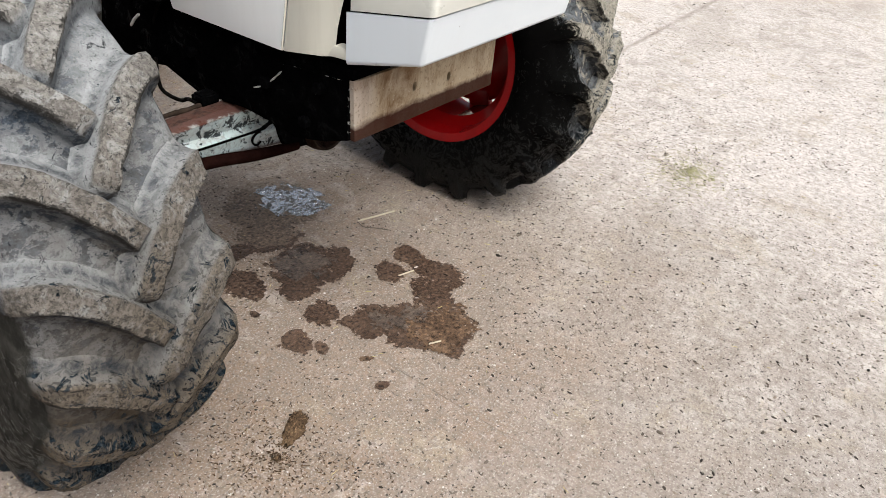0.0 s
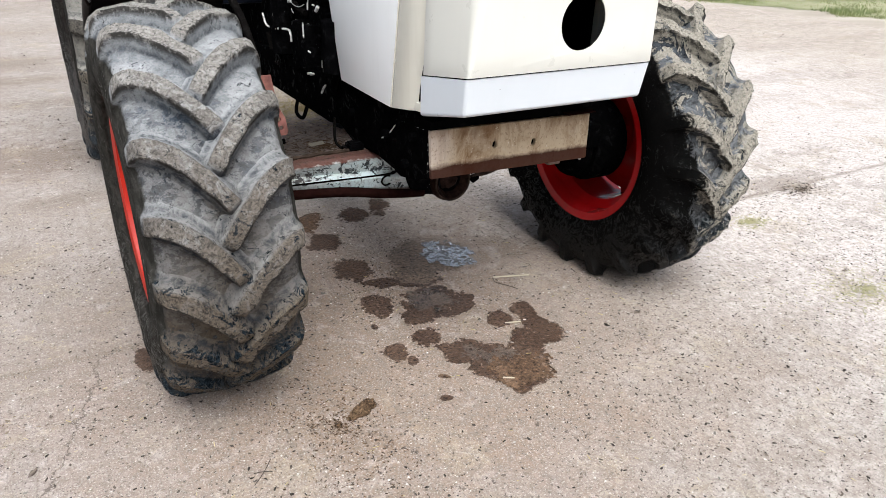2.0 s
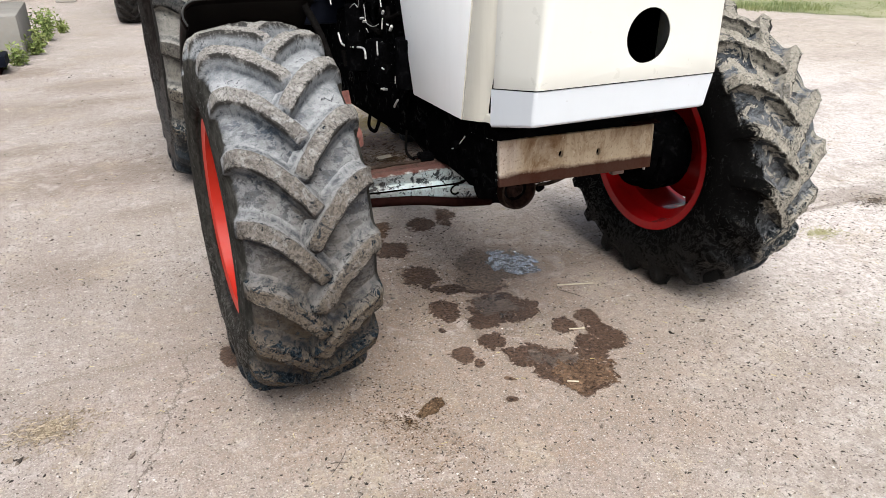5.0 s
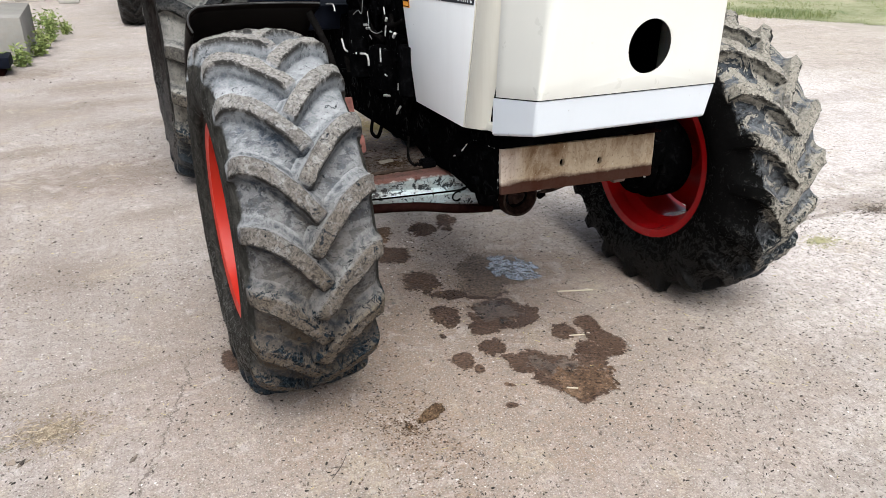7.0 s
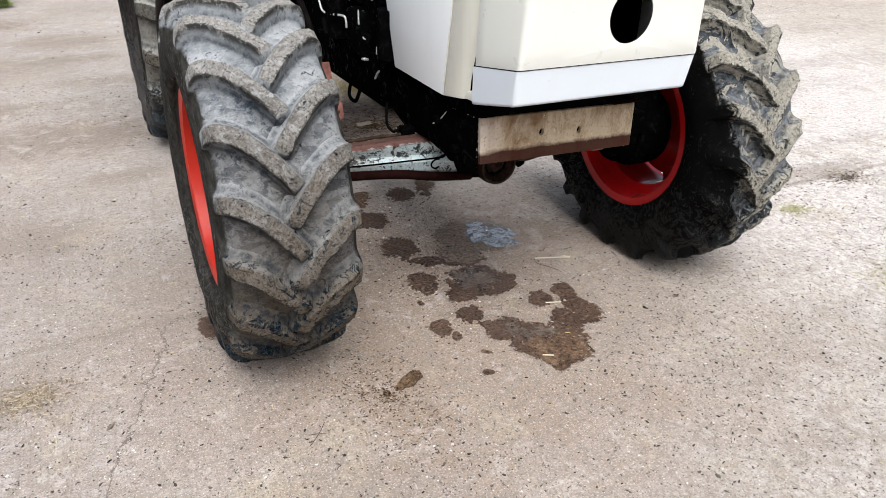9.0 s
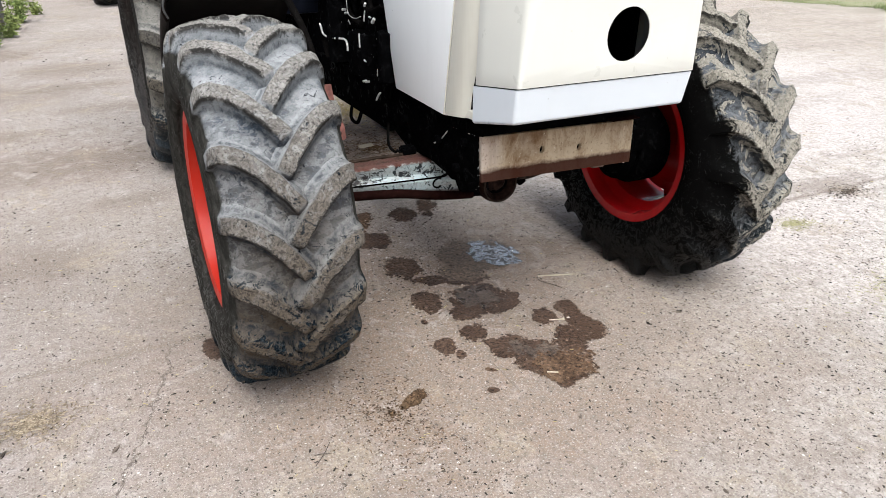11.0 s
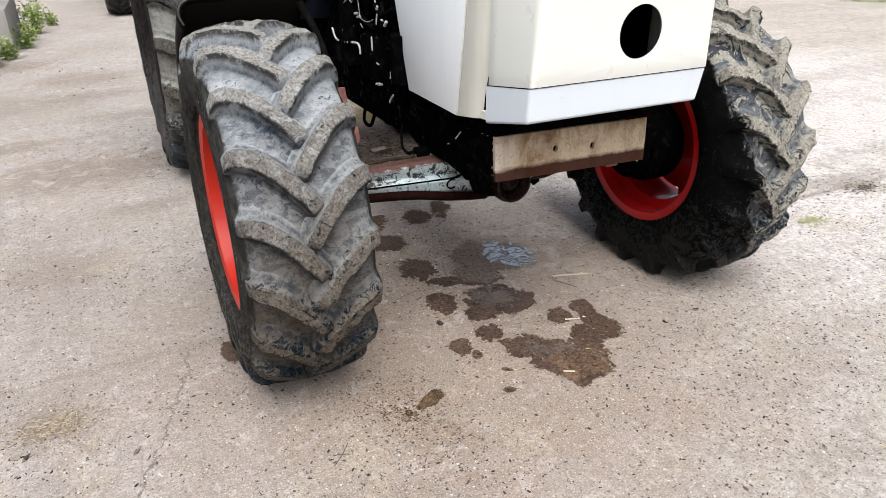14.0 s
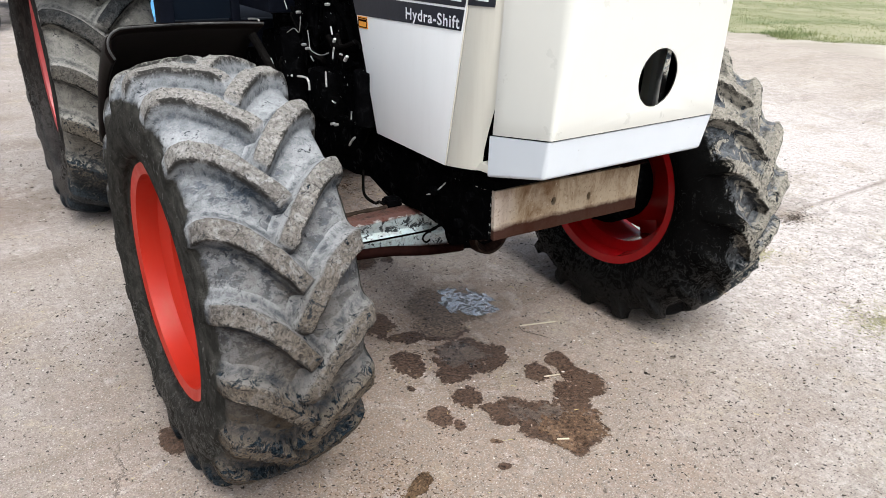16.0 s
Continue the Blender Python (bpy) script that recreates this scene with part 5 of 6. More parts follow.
tube(bm, [(-0.60, 0.10, 0.86), (-0.60, 0.16, 1.0), (-0.62, 0.22, 1.12), (-0.66, 0.26, 1.22)], 0.013, 10)
part("mudguard_arm", bm, BLACK_PAINT, tractor)


GUARD_X = 0.835


def mudguard(s):
    bm = bmesh.new()
    rows = []
    across = [(-0.225, -0.085), (-0.235, -0.055), (-0.228, -0.025), (-0.205, -0.006), (-0.17, 0.0), (0.0, 0.004), (0.17, 0.0), (0.22, -0.004)]
    for k in range(14):
        a = radians(68 - k * 3.4)
        r = 0.715
        rows.append([bm.verts.new((s * (GUARD_X - u), (r + d) * math.cos(a), AXLE_Z + (r + d) * math.sin(a))) for u, d in across])
    for a, b in zip(rows, rows[1:]):
        for i in range(len(across) - 1):
            bm.faces.new((a[i], a[i + 1], b[i + 1], b[i]))
    ob = part("mudguard", bm, GUARD, tractor, "black rounded plastic mudguard")
    m = ob.modifiers.new("sheet", "SOLIDIFY")
    m.thickness, m.offset = 0.012, 0
    bm = bmesh.new()
    a = radians(68)
    r = 0.715
    tube(bm, [(s * (GUARD_X - u), (r + d) * math.cos(a), AXLE_Z + (r + d) * math.sin(a)) for u, d in across], 0.0035, 8)
    part("lip", bm, LIP_SHEEN, ob, "rolled lip, coloured paler for its sheen")


mudguard(-1)
mudguard(1)

# cab front: dark floor edge, posts and panes
bm = bmesh.new()
box(bm, (-0.685, 1.25, 1.02), (0.685, 1.33, 1.14), 0.02)
box(bm, (-0.44, 1.32, 1.02), (0.44, 2.2, 1.14), 0.02)
cab = part("cab", bm, NAVY, tractor, "dark cab with glass panes")
for s in (-1, 1):
    for x, r in ((0.65, 0.03), (0.36, 0.02)):
        bm = bmesh.new()
        box(bm, (s * x - r, 1.22, 1.13), (s * x + r, 1.22 + 2.6 * r, 2.39), 0.01)
        part("cab_post", bm, NAVY, cab)
bm = bmesh.new()
box(bm, (-0.70, 1.2, 2.38), (0.70, 2.25, 2.5), 0.04)
part("cab_roof", bm, NAVY, cab)
bm = bmesh.new()
box(bm, (-0.34, 0.9, 1.2), (0.34, 1.3, 1.53), 0.02)
part("bulkhead", bm, NAVY, cab)
for s in (-1, 1):
    bm = bmesh.new()
    box(bm, (s * 0.50 - 0.12, 1.235, 1.15), (s * 0.50 + 0.12, 1.242, 2.38), 0)
    part("pane", bm, GLASS, cab, smooth=False)
bm = bmesh.new()
prism(bm, [(-0.329, -0.545), (-0.272, -0.727), (0.300, -0.727), (0.333, -0.545), (0.328, 1.2), (-0.328, 1.2)], 1.561, 1.58, "z", 0.004)
part("bonnet_top", bm, CREAM, tractor)
bm = bmesh.new()
for s in (-1, 1):
    n = 20
    rows = []
    for k in range(n):
        a = radians(150 - k * 6.5)
        rows.append([bm.verts.new((s * x, REAR_Y - 0.95 * math.cos(radians(180) - a) * -1 * -1, 0.82 + 0.95 * math.sin(a))) for x in (0.62, 1.15)])
    for a, b in zip(rows, rows[1:]):
        bm.faces.new((a[0], a[1], b[1], b[0]))
guard = part("rear_mudguard", bm, NAVY, tractor)
m = guard.modifiers.new("sheet", "SOLIDIFY")
m.thickness = 0.02


# ---- oil stains on the concrete ----
STAIN_LAYER = [0.0012]


def stain(lobes, material, label, z=None, cell=0.003, rough=0.46, seed=0.0):
    """A flat wet patch: several rounded lobes joined, with a ragged edge."""
    if z is None:
        STAIN_LAYER[0] += 0.00012
        z = STAIN_LAYER[0]
    x0 = min(x - a for x, y, a, b, r in lobes) - 0.03
    x1 = max(x + a for x, y, a, b, r in lobes) + 0.03
    y0 = min(y - a for x, y, a, b, r in lobes) - 0.03
    y1 = max(y + a for x, y, a, b, r in lobes) + 0.03
    nx, ny = int((x1 - x0) / cell) + 2, int((y1 - y0) / cell) + 2
    X, Y = np.meshgrid(x0 + np.arange(nx) * cell, y0 + np.arange(ny) * cell)
    field = np.full(X.shape, 9.0)
    for x, y, a, b, r in lobes:
        c, s = math.cos(radians(r)), math.sin(radians(r))
        u, v = ((X - x) * c + (Y - y) * s) / a, (-(X - x) * s + (Y - y) * c) / b
        field = np.minimum(field, np.sqrt(u * u + v * v))
    wob = np.array([[noise.noise((px * 15, py * 15, seed)) * 0.8 + noise.noise((px * 46, py * 46, seed + 7)) * 0.55 + noise.noise((px * 120, py * 120, seed + 3)) * 0.42 for px, py in zip(rx, ry)] for rx, ry in zip(X, Y)])
    inside = field + rough * wob < 1.0
    index, verts, faces = {}, [], []
    for j in range(ny - 1):
        for i in range(nx - 1):
            if inside[j, i] and inside[j + 1, i] + inside[j, i + 1] + inside[j + 1, i + 1] >= 1:
                quad = []
                for dj, di in ((0, 0), (0, 1), (1, 1), (1, 0)):
                    key = (j + dj, i + di)
                    if key not in index:
                        index[key] = len(verts)
                        verts.append((float(X[key]), float(Y[key]), z))
                    quad.append(index[key])
                faces.append(quad)
    me = bpy.data.meshes.new("oil_stain")
    me.from_pydata(verts, [], faces)
    me.materials.append(material)
    ob = new("oil_stain", me)
    return tagged(ob, label, "oil stain", "oil stains under the tractor")


stain([(0.017, -0.560, 0.145, 0.112, 150), (-0.082, -0.412, 0.095, 0.076, 142), (0.046, -0.634, 0.090, 0.066, 37), (0.157, -0.478, 0.112, 0.070, 41), (0.286, -0.435, 0.095, 0.060, 87), (0.291, -0.279, 0.075, 0.050, 76), (0.27, -0.35, 0.07, 0.05, 76), (0.000, -0.470, 0.110, 0.075, 150)], OIL, "large dark brown oil stain soaked into the concrete", seed=1.0)
stain([(0.050, -0.600, 0.115, 0.080, 160), (0.025, -0.640, 0.080, 0.050, 37)], OIL_SOIL, "brown oily soil at the edge of the large stain", 0.0042, rough=0.8, seed=2.0)
stain([(0.168, -0.285, 0.062, 0.051, 40)], OIL, "small round dark oil stain", seed=3.0)
stain([(-0.158, -0.268, 0.062, 0.056, 76)], OIL, "small dark oil stain", seed=4.0)
stain([(-0.221, 0.021, 0.079, 0.068, 82)], OIL, "round dark oil stain", seed=5.0)
stain([(-0.014, -0.045, 0.124, 0.115, 71), (0.089, -0.109, 0.085, 0.057, 34), (-0.12, -0.126, 0.068, 0.056, 134)], OIL, "lobed damp oil stain with a dark rim", seed=6.0)
stain([(-0.014, -0.045, 0.090, 0.080, 113)], OIL_GREY, "paler glossy middle of the lobed oil stain", 0.0040, rough=0.7, seed=6.5)
stain([(0.005, -0.495, 0.100, 0.060, 150)], OIL_GREY, "paler glossy middle of the large oil stain", 0.0041, rough=0.9, seed=1.5)
stain([(-0.191, 0.353, 0.106, 0.088, 91), (-0.116, 0.179, 0.090, 0.042, 159), (0.023, 0.125, 0.092, 0.040, 165), (-0.03, 0.16, 0.09, 0.04, 160)], OIL, "dark oil stain running towards the puddle", seed=7.0)
stain([(0.120, 0.320, 0.190, 0.120, 57), (0.035, 0.190, 0.100, 0.085, 126), (0.235, 0.305, 0.150, 0.125, 52)], OIL_FAINT, "damp halo round the fresh puddle", rough=0.5, seed=8.0)
stain([(0.262, 0.300, 0.132, 0.112, 122)], OIL_WET, "fresh wet oil puddle that mirrors the sky", 0.0045, rough=0.6, seed=9.0)
stain([(-0.302, -0.299, 0.054, 0.047, 67)], OIL, "small brown oil spot", seed=10.0)
stain([(-0.272, -0.380, 0.035, 0.020, 54)], OIL, "small brown oil spot", seed=18.0)
stain([(-0.272, -0.616, 0.019, 0.017, 155)], OIL, "tiny dark oil drip", seed=11.0)
stain([(-0.220, -0.511, 0.022, 0.012, 140)], OIL_SOIL, "tiny brown smear of soil and oil", seed=19.0)
stain([(0.060, 0.912, 0.093, 0.074, 69)], OIL, "dark oil spot under the engine", seed=12.0)
stain([(0.215, 0.954, 0.105, 0.052, 64)], OIL, "faint oil spot under the engine", rough=0.7, seed=13.0)
stain([(-0.203, 0.665, 0.108, 0.074, 71)], OIL, "dark ragged oil stain beside the wheel", seed=14.0)
stain([(-0.180, 0.924, 0.125, 0.052, 70)], OIL_SOIL, "brown oil stain beside the wheel", rough=0.7, seed=15.0)
stain([(-1.096, 0.058, 0.074, 0.046, 90)], OIL, "damp patch at the foot of the front tyre", seed=16.0)
stain([(-0.303, -0.119, 0.019, 0.015, 71)], OIL, "tiny dark oil drip", seed=17.0)


# ---- loose matter on the yard ----
def scatter_mesh(name, pieces, material, label, category):
    verts, faces = [], []
    for pv, pf in pieces:
        k = len(verts)
        verts += pv
        faces += [[k + i for i in f] for f in pf]
    me = bpy.data.meshes.new(name)
    me.from_pydata(verts, [], faces)
    me.materials.append(material)
    return tagged(new(name, me), label, category, kind="stuff")


def pebble(rnd, x, y, r):
    a0, lie = rnd.uniform(0, 6.28), rnd.uniform(0, 3.14)
    pv, flat, slim = [], rnd.uniform(0.45, 0.8), rnd.uniform(0.32, 0.9)
    ux, uy = math.cos(lie), math.sin(lie)
    for z, k in ((0.0, 0.8), (0.55 * flat, 1.0)):
        for i in range(5):
            a = a0 + i * 1.2566
            q = r * k * rnd.uniform(0.7, 1.25)
            u, v = 1.55 * q * math.cos(a), slim * q * math.sin(a)
            pv.append((x + u * ux - v * uy, y + u * uy + v * ux, r * z))
    pv.append((x, y, r * flat * 1.25))
    pf = [[i, (i + 1) % 5, 5 + (i + 1) % 5, 5 + i] for i in range(5)] + [[5 + i, 5 + (i + 1) % 5, 10] for i in range(5)]
    return pv, pf


def straw_piece(rnd, x, y, z, length, width):
    a, tilt = rnd.uniform(0, 6.28), rnd.uniform(-0.15, 0.15)
    dx, dy = math.cos(a) * length / 2, math.sin(a) * length / 2
    nx, ny = -math.sin(a) * width / 2, math.cos(a) * width / 2
    h = abs(tilt) * length
    pv = [(x - dx - nx, y - dy - ny, z), (x - dx + nx, y - dy + ny, z), (x + dx + nx, y + dy + ny, z + h), (x + dx - nx, y + dy - ny, z + h), (x - dx, y - dy, z + width), (x + dx, y + dy, z + h + width)]
    return pv, [[0, 3, 5, 4], [1, 4, 5, 2], [0, 1, 2, 3]]


rnd = random.Random(4)
light, dark = [], []
for k in range(42000):
    x, y = rnd.uniform(-3.2, 4.2), rnd.uniform(-2.2, 4.0)
    if noise.noise((x * 0.9, y * 0.9, 3.0)) + rnd.uniform(-0.5, 0.5) < -0.1:
        continue
    r = 0.0018 + 0.0040 * rnd.random() ** 2.4
    if rnd.random() < 0.012:
        r = rnd.uniform(0.004, 0.008)
    (dark if rnd.random() < 0.70 else light).append(pebble(rnd, x, y, r))
for k in range(24000):
    x, y = rnd.uniform(-2.0, 2.6), rnd.uniform(-1.7, 1.0)
    thick = noise.noise((x * 1.3, y * 1.3, 11.0)) + 0.9 * math.exp(-((x - 0.55) / 0.7) ** 2 - ((y + 0.75) / 0.5) ** 2) + 0.9 * math.exp(-((x + 0.62) / 0.34) ** 2 - ((y + 0.65) / 0.5) ** 2)
    if thick + rnd.uniform(-0.6, 0.6) > 0.25:
        dark.append(pebble(rnd, x, y, 0.0018 + 0.0038 * rnd.random() ** 2.6))
for k in range(2600):
    x, y = (rnd.uniform(-3.2, -0.9), rnd.uniform(0.8, 7.5)) if k % 2 else (rnd.uniform(1.2, 8.0), rnd.uniform(-0.6, 6.5))
    if noise.noise((x * 0.8, y * 0.8, 21.0)) + rnd.uniform(-0.4, 0.4) > 0.0:
        dark.append(pebble(rnd, x, y, 0.0028 + 0.0075 * rnd.random() ** 4))
scatter_mesh("grit", light, STONE, "pale grit and small stones scattered on the concrete", "grit")
scatter_mesh("dark_grit", dark, DARK_STONE, "dark crumbs and grit scattered on the concrete", "grit")

chaff = []
for k in range(900):
    x, y = rnd.uniform(-2.6, 3.6), rnd.uniform(-1.8, 2.6)
    chaff.append(straw_piece(rnd, x, y, 0.001, rnd.uniform(0.006, 0.022), rnd.uniform(0.001, 0.002)))
scatter_mesh("chaff", chaff, STRAW, "thin bits of straw strewn over the yard", "straw")


def heap(cx, cy, rx, ry, count, material, label, long=0.02):
    bits = []
    for k in range(count):
        a, q = rnd.uniform(0, 6.28), abs(rnd.gauss(0, 0.48))
        x, y = cx + rx * q * math.cos(a), cy + ry * q * math.sin(a)
        bits.append(straw_piece(rnd, x, y, 0.001 + max(0, 0.006 * (1 - q)) * rnd.random(), rnd.uniform(0.3, 1) * long, rnd.uniform(0.001, 0.003)))
    return scatter_mesh("straw_patch", bits, material, label, "straw")


heap(-1.70, -0.12, 0.19, 0.13, 1100, CHAFF, "patch of trodden brown chaff", 0.020)
heap(1.76, -0.83, 0.36, 0.24, 700, STRAW_GREEN, "patch of yellow-green chaff")
heap(1.92, -0.09, 0.16, 0.10, 450, STRAW_GREEN, "thin patch of yellowish chaff")
heap(2.62, 0.10, 0.30, 0.12, 500, DARK_STONE, "strip of dark crumbs along the joint")
heap(-0.64, -0.58, 0.34, 0.58, 1000, CLOD, "loose brown soil shed by the tyre", 0.010)
heap(0.35, 2.05, 0.55, 0.50, 1100, CLOD, "loose brown soil under the engine", 0.035)
heap(0.6, 3.0, 0.6, 0.5, 1800, STRAW, "trodden straw under the gearbox", 0.04)

bm = bmesh.new()
bmesh.ops.create_icosphere(bm, subdivisions=5, radius=1.0)
for v in bm.verts:
    d = v.co.copy()
    q = 1 + 0.30 * noise.noise(d * 1.7 + Vector((3, 1, 7))) + 0.28 * noise.noise(d * 4.5) + 0.20 * noise.noise(d * 11) + 0.12 * noise.noise(d * 24)
    v.co = Vector((d.x * 0.056 * q, d.y * 0.024 * q * (1 + 0.35 * d.x), max(0.0, d.z) * 0.020 * q - 0.004))
bmesh.ops.rotate(bm, verts=bm.verts, cent=(0, 0, 0), matrix=Matrix.Rotation(radians(24), 3, "Z"))
bmesh.ops.translate(bm, verts=bm.verts, vec=(-0.545, -0.543, 0.0045))
tagged(part("mud_clod", bm, CLOD, angle=60), "crumbled clod of dry brown mud on the concrete", "mud clod")

bm = bmesh.new()
scrap = [[bm.verts.new((0.302 + 0.055 * u + 0.006 * noise.noise((u * 3, v * 3, 1.0)), 2.09 + 0.035 * v + 0.01 * u, 0.008 + 0.010 * abs(noise.noise((u * 2.3, v * 2.9, 6.0))))) for u in (-1, -0.6, -0.2, 0.2, 0.6, 1)] for v in (-1, -0.4, 0.3, 1)]
for a, b in zip(scrap, scrap[1:]):
    for i in range(5):
        bm.faces.new((a[i], a[i + 1], b[i + 1], b[i]))
ob = tagged(part("paper_scrap", bm, PALE_STRAW, smooth=False), "crumpled pale scrap lying on the soil under the tractor", "litter")
m = ob.modifiers.new("sheet", "SOLIDIFY")
m.thickness = 0.0012

for pts, r in ((((0.49, -0.042, 0.004), (0.41, -0.018, 0.006), (0.335, 0.012, 0.004)), 0.0032), (((0.165, -0.325, 0.006), (0.225, -0.345, 0.006)), 0.0026), (((-0.045, -0.615, 0.007), (-0.01, -0.635, 0.007)), 0.0028)):
    bm = bmesh.new()
    tube(bm, list(pts), r, 6)
    tagged(part("straw_stalk", bm, PALE_STRAW), "single pale straw stalk lying on the concrete", "straw", "straw stalks on the concrete")
for pts in (((0.33, 0.010), (0.318, -0.03), (0.345, -0.07), (0.372, -0.12)), ((-0.94, -0.70), (-0.90, -0.66), (-0.87, -0.62)), ((-0.93, -0.655), (-0.905, -0.66), (-0.88, -0.672))):
    bm = bmesh.new()
    tube(bm, [(x, y, 0.003) for x, y in pts], 0.0014, 6)
    tagged(part("twig", bm, DARK_STONE), "short dark twig on the concrete", "twig", "twigs on the concrete")
for x, y, r in ((-1.47, -0.365, 0.008), (-1.81, -0.23, 0.010), (-1.78, -0.245, 0.009), (0.52, -0.52, 0.007), (0.70, -0.50, 0.008), (0.85, -0.33, 0.007)):
    bm = bmesh.new()
    made = bmesh.ops.create_icosphere(bm, subdivisions=2, radius=r, matrix=Matrix.LocRotScale((x, y, r * 0.4), Euler((0, 0, 40 * x)), (1.9, 0.8, 0.6)))
    for v in made["verts"]:
        v.co += Vector((1, 1, 1)) * 0.8 * r * noise.noise(v.co * 160)
        v.co.z = max(v.co.z, 0.0005)
    tagged(part("stone", bm, DARK_STONE), "small dark stone lying on the concrete", "stone", "stones on the yard")


# ---- grass field ----
def blade(rnd, x, y, h, lean, z=0.0):
    a = rnd.uniform(0, 6.28)
    w = 0.003 + 0.004 * rnd.random()
    dx, dy = math.cos(a), math.sin(a)
    tx, ty = lean * h * rnd.uniform(-1, 1), lean * h * rnd.uniform(-1, 1)
    pv = [(x - dx * w, y - dy * w, z), (x + dx * w, y + dy * w, z), (x + dx * w * 0.7 + tx * 0.4, y + dy * w * 0.7 + ty * 0.4, z + h * 0.6), (x - dx * w * 0.7 + tx * 0.4, y - dy * w * 0.7 + ty * 0.4, z + h * 0.6), (x + tx, y + ty, z + h)]
    return pv, [[0, 1, 2, 3], [3, 2, 4]]


def edge_x(y):
    """Where the yard ends and the grass begins."""
    return 12.0 - 0.55 * (y - 4.0) + 0.7 * noise.noise((y * 0.5, 2.0, 0)) + 0.5 * noise.noise((y * 1.7, 5.0, 0)) + 0.3 * noise.noise((y * 4.1, 8.0, 0))


bm = bmesh.new()
lo, hi = [], []
for k in range(540):
    y = -40 + k * 0.2
    lo.append(bm.verts.new((edge_x(y), y, -0.006)))
    hi.append(bm.verts.new((260, y + 30, -0.006)))
for i in range(539):
    bm.faces.new((lo[i], hi[i], hi[i + 1], lo[i + 1]))
tagged(part("grass_field", bm, GRASS_SOIL, smooth=False), "grassy ground beyond the yard", "grass", kind="structure")
blades = []
for k in range(60000):
    y = rnd.uniform(1.0, 15.0)
    x = edge_x(y) + 14 * rnd.random() ** 1.8 - 0.35 * rnd.random()
    dense = noise.noise((x * 0.7, y * 0.7, 9.0))
    if dense + 0.6 * noise.noise((x * 2.1, y * 2.1, 3.0)) < 0.0 and rnd.random() < 0.85:
        continue
    tall = 0.010 + 0.022 * rnd.random() + (0.09 * rnd.random() if x - edge_x(y) < 1.4 and dense > 0.05 and y > 5.0 else 0)
    blades.append(blade(rnd, x, y, tall, 0.5))
scatter_mesh("grass", blades, GRASS, "rough green grass along the edge of the yard", "grass")


# ---- buildings and clutter behind ----
def weed(x, y, size, seed):
    """A bushy clump: thin stems, and many small leaves set along them."""
    r = random.Random(seed)
    pieces = []
    for k in range(int(60 * size) + 8):
        a, q = r.uniform(0, 6.28), r.random() ** 0.7 * 0.45 * size
        base = Vector((x + 0.35 * q * math.cos(a), y + 0.35 * q * math.sin(a), 0))
        tip = Vector((x + q * math.cos(a), y + q * math.sin(a), size * r.uniform(0.35, 0.95)))
        side = Vector((-math.sin(a), math.cos(a), 0)) * 0.003
        pieces.append(([tuple(base - side), tuple(base + side), tuple(tip + side * 0.5), tuple(tip - side * 0.5)], [[0, 1, 2, 3]]))
        for j in range(r.randint(10, 16)):
            c = base.lerp(tip, r.uniform(0.15, 1.0))
            u = Vector((r.gauss(0, 1), r.gauss(0, 1), r.gauss(0, 0.6))).normalized() * r.uniform(0.015, 0.035)
            v = u.cross(Vector((r.gauss(0, 1), r.gauss(0, 1), r.gauss(0, 1)))).normalized() * u.length * 0.4
            pieces.append(([tuple(c), tuple(c + u + v), tuple(c + 2 * u), tuple(c + u - v)], [[0, 1, 2, 3]]))
    verts, faces = [], []
    for pv, pf in pieces:
        k = len(verts)
        verts += [(px, py, max(pz, 0.001)) for px, py, pz in pv]
        faces += [[k + i for i in f] for f in pf]
    me = bpy.data.meshes.new("weed")
    me.from_pydata(verts, [], faces)
    me.materials.append(WEED)
    return tagged(new("weed", me), "clump of green weeds growing at the foot of the wall", "weed", "weeds along the wall", "stuff")


for i, (x, y, s) in enumerate(((-2.20, 7.0, 0.30), (-2.06, 7.7, 0.26), (-1.98, 8.9, 0.46), (-2.02, 8.3, 0.30), (-1.80, 9.6, 0.24), (-1.42, 14.9, 0.55), (-1.70, 15.0, 0.5), (-1.25, 15.1, 0.5), (-2.36, 6.85, 0.24), (-2.0, 9.9, 0.35))):
    weed(x, y, s, 40 + i)

bm = bmesh.new()
box(bm, (-4.6, 7.35, 0), (-2.15, 9.1, 0.50), 0.03)
tagged(part("concrete_plinth", bm, PLINTH), "low weathered concrete plinth with weeds at its foot", "plinth")
bm = bmesh.new()
box(bm, (-3.4, 6.45, 0.08), (-2.27, 6.85, 0.19), 0.01)
bench = part("metal_box", bm, NAVY)
tagged(bench, "dark blue metal box on the ground beside the plinth", "metal box")
bm = bmesh.new()
box(bm, (-3.3, 6.5, 0.0), (-2.34, 6.80, 0.081), 0.004)
part("base", bm, RUST, bench)
building = thing("farm_building", "pale plastered farm building with dark doorways", "building")
for x0, x1 in ((-9, -2.81), (-2.60, -2.28), (-2.10, -1.84)):
    bm = bmesh.new()
    box(bm, (x0, 14.9, 0), (x1, 15.2, 2.3), 0.02)
    part("wall", bm, WALL, building)
bm = bmesh.new()
box(bm, (-9, 14.9, 2.3), (-1.84, 15.2, 3.2), 0.01)
part("lintel", bm, WALL, building)
bm = bmesh.new()
box(bm, (-9, 18.0, 0), (-1.84, 18.2, 3.2), 0.01)
part("wall", bm, WALL, building)
bm = bmesh.new()
box(bm, (-2.04, 15.2, 0), (-1.84, 18.0, 3.2), 0.01)
part("wall", bm, WALL, building)
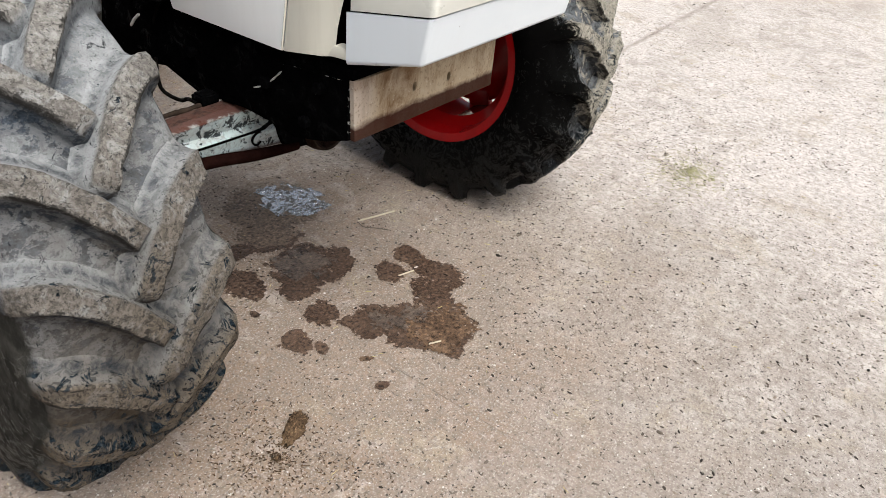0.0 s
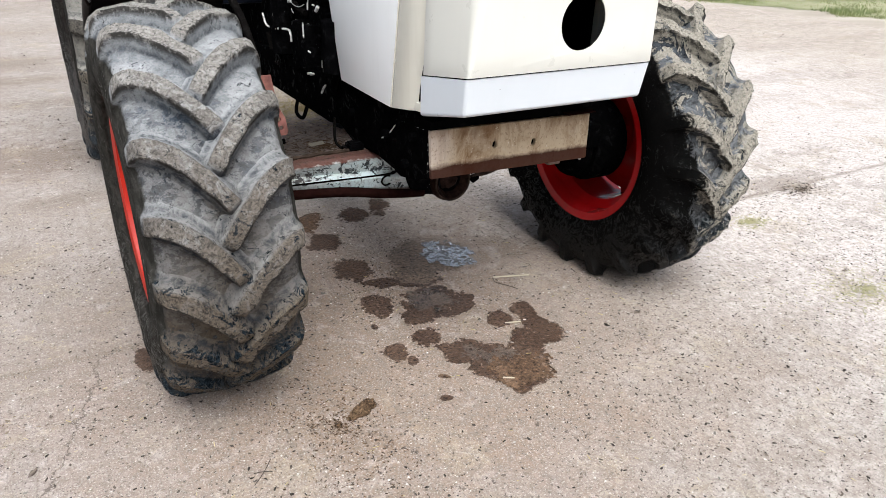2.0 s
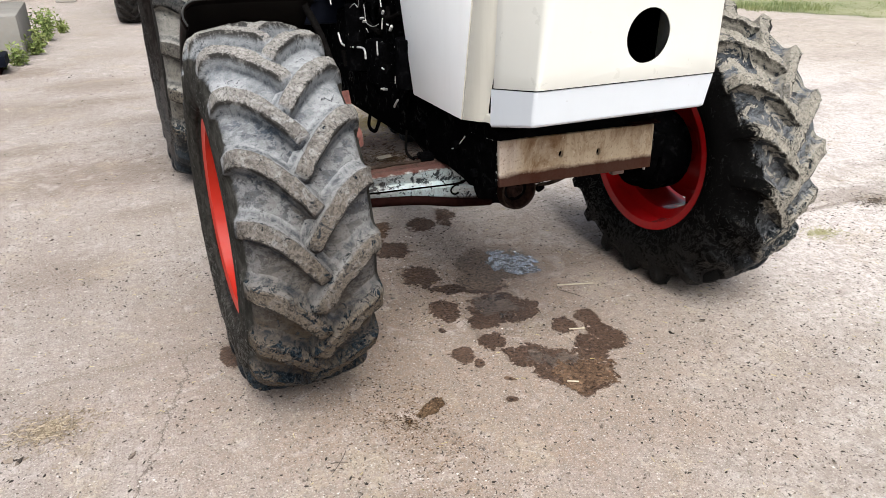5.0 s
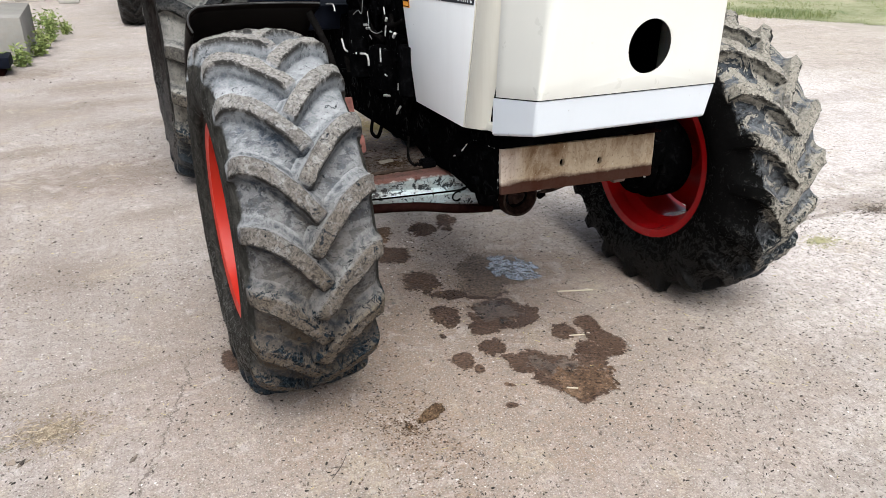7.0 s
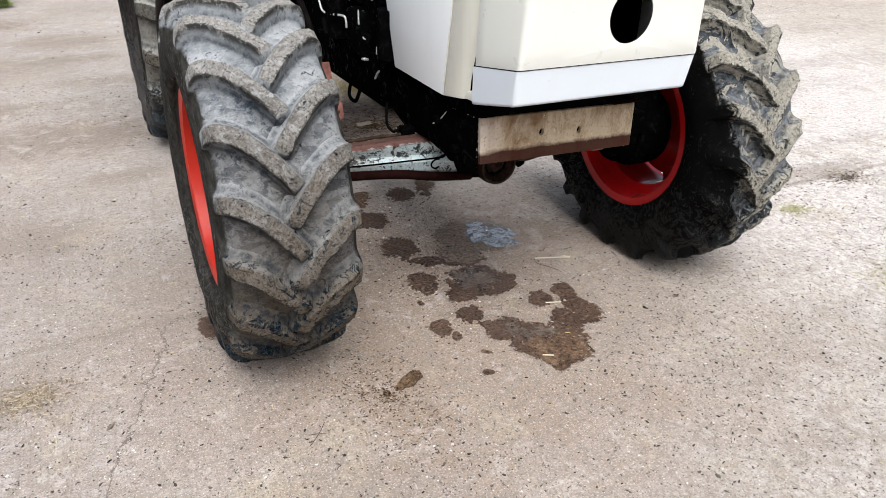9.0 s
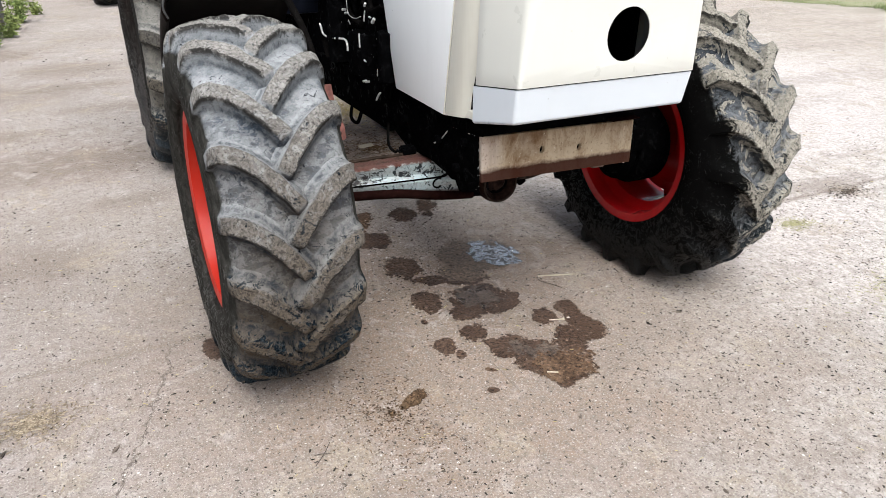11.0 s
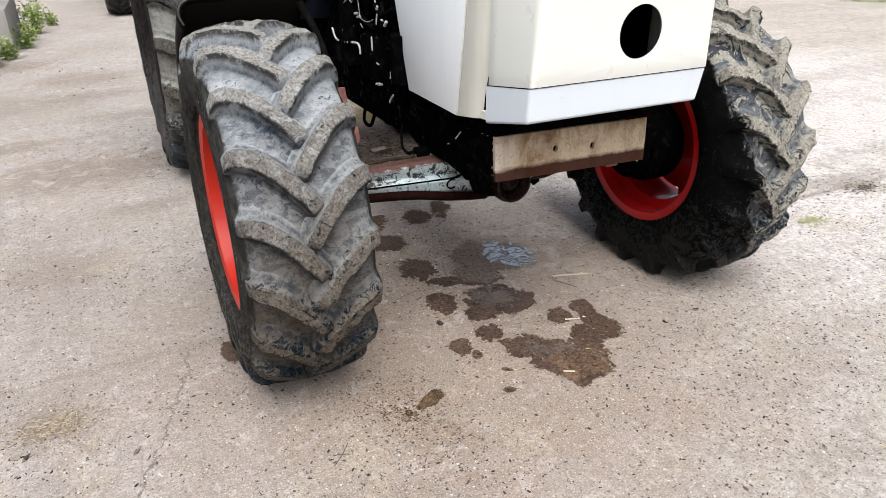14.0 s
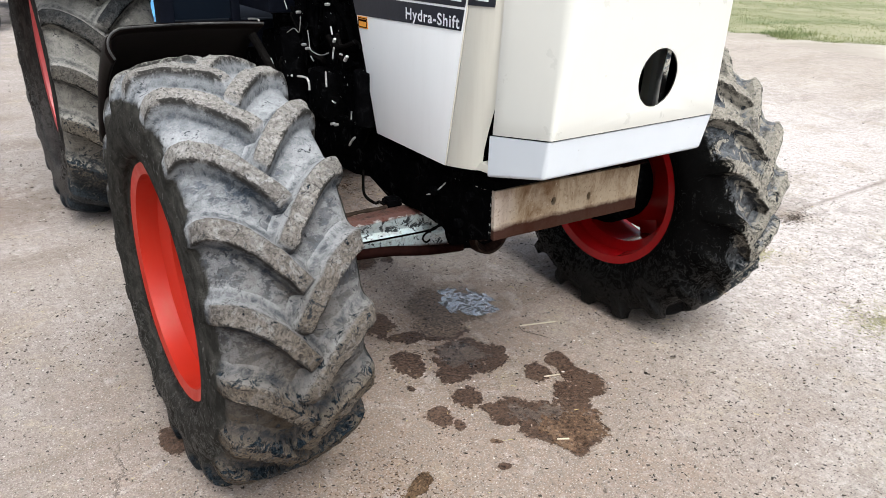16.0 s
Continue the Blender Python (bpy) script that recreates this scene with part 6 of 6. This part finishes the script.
bm = bmesh.new()
box(bm, (-9.2, 14.6, 3.2), (-1.6, 18.5, 3.4), 0.03)
part("roof", bm, BLOCK, building)
bm = bmesh.new()
box(bm, (-2.81, 15.02, 0), (-2.60, 15.07, 2.3), 0.01)
part("door", bm, BLOCK, building, "grey wooden door")
bm = bmesh.new()
box(bm, (-2.00, 14.2, 0.0), (-1.62, 14.65, 0.10), 0.03)
tagged(part("flat_stone", bm, BLOCK), "flat pale stone slab lying on the ground", "stone")

# parked machine behind
other = thing("parked_tractor", "blue tractor with white rims parked further back", "tractor")
for s in (-1, 1):
    wheel("rear_wheel", (s * 0.75 - 0.05, 10.55, 0.66), 0.68, 0.38, 0.40, 0.165, 22, 0.045, TYRE_REAR, s, 31 + s, RIM_WHITE, "white rim", "dark cleated tyre", 0.04, 0.045, other, 3, 0.26, rows=5)
bm = bmesh.new()
box(bm, (-0.45, 10.6, 0.45), (0.35, 14.0, 1.2), 0.05)
part("body", bm, BLUE, other, "light blue bonnet and gearbox")
bm = bmesh.new()
box(bm, (-0.75, 10.7, 1.2), (0.75, 12.2, 2.6), 0.08)
part("cab", bm, NAVY, other)
for s in (-1, 1):
    wheel("front_wheel", (s * 0.62 - 0.05, 13.6, 0.42), 0.43, 0.26, 0.24, 0.10, 18, 0.03, TYRE_REAR, s, 41 + s, RIM_WHITE, "white rim", "dark cleated tyre", 0.02, 0.030, other, 3, 0.3, rows=5)

bm = bmesh.new()
revolve(bm, [(0.0, 0.0), (0.0, 0.27), (0.02, 0.285), (0.28, 0.285), (0.295, 0.295), (0.31, 0.285), (0.58, 0.285), (0.595, 0.295), (0.61, 0.285), (0.86, 0.285), (0.88, 0.27), (0.88, 0.0)], 36)
bmesh.ops.rotate(bm, verts=bm.verts, cent=(0, 0, 0), matrix=Matrix.Rotation(radians(-90), 3, "Y"))
bmesh.ops.translate(bm, verts=bm.verts, vec=(1.0, 9.0, 0.001))
tagged(part("drum", bm, BLUE), "light blue drum standing on the yard behind the tractor", "drum")
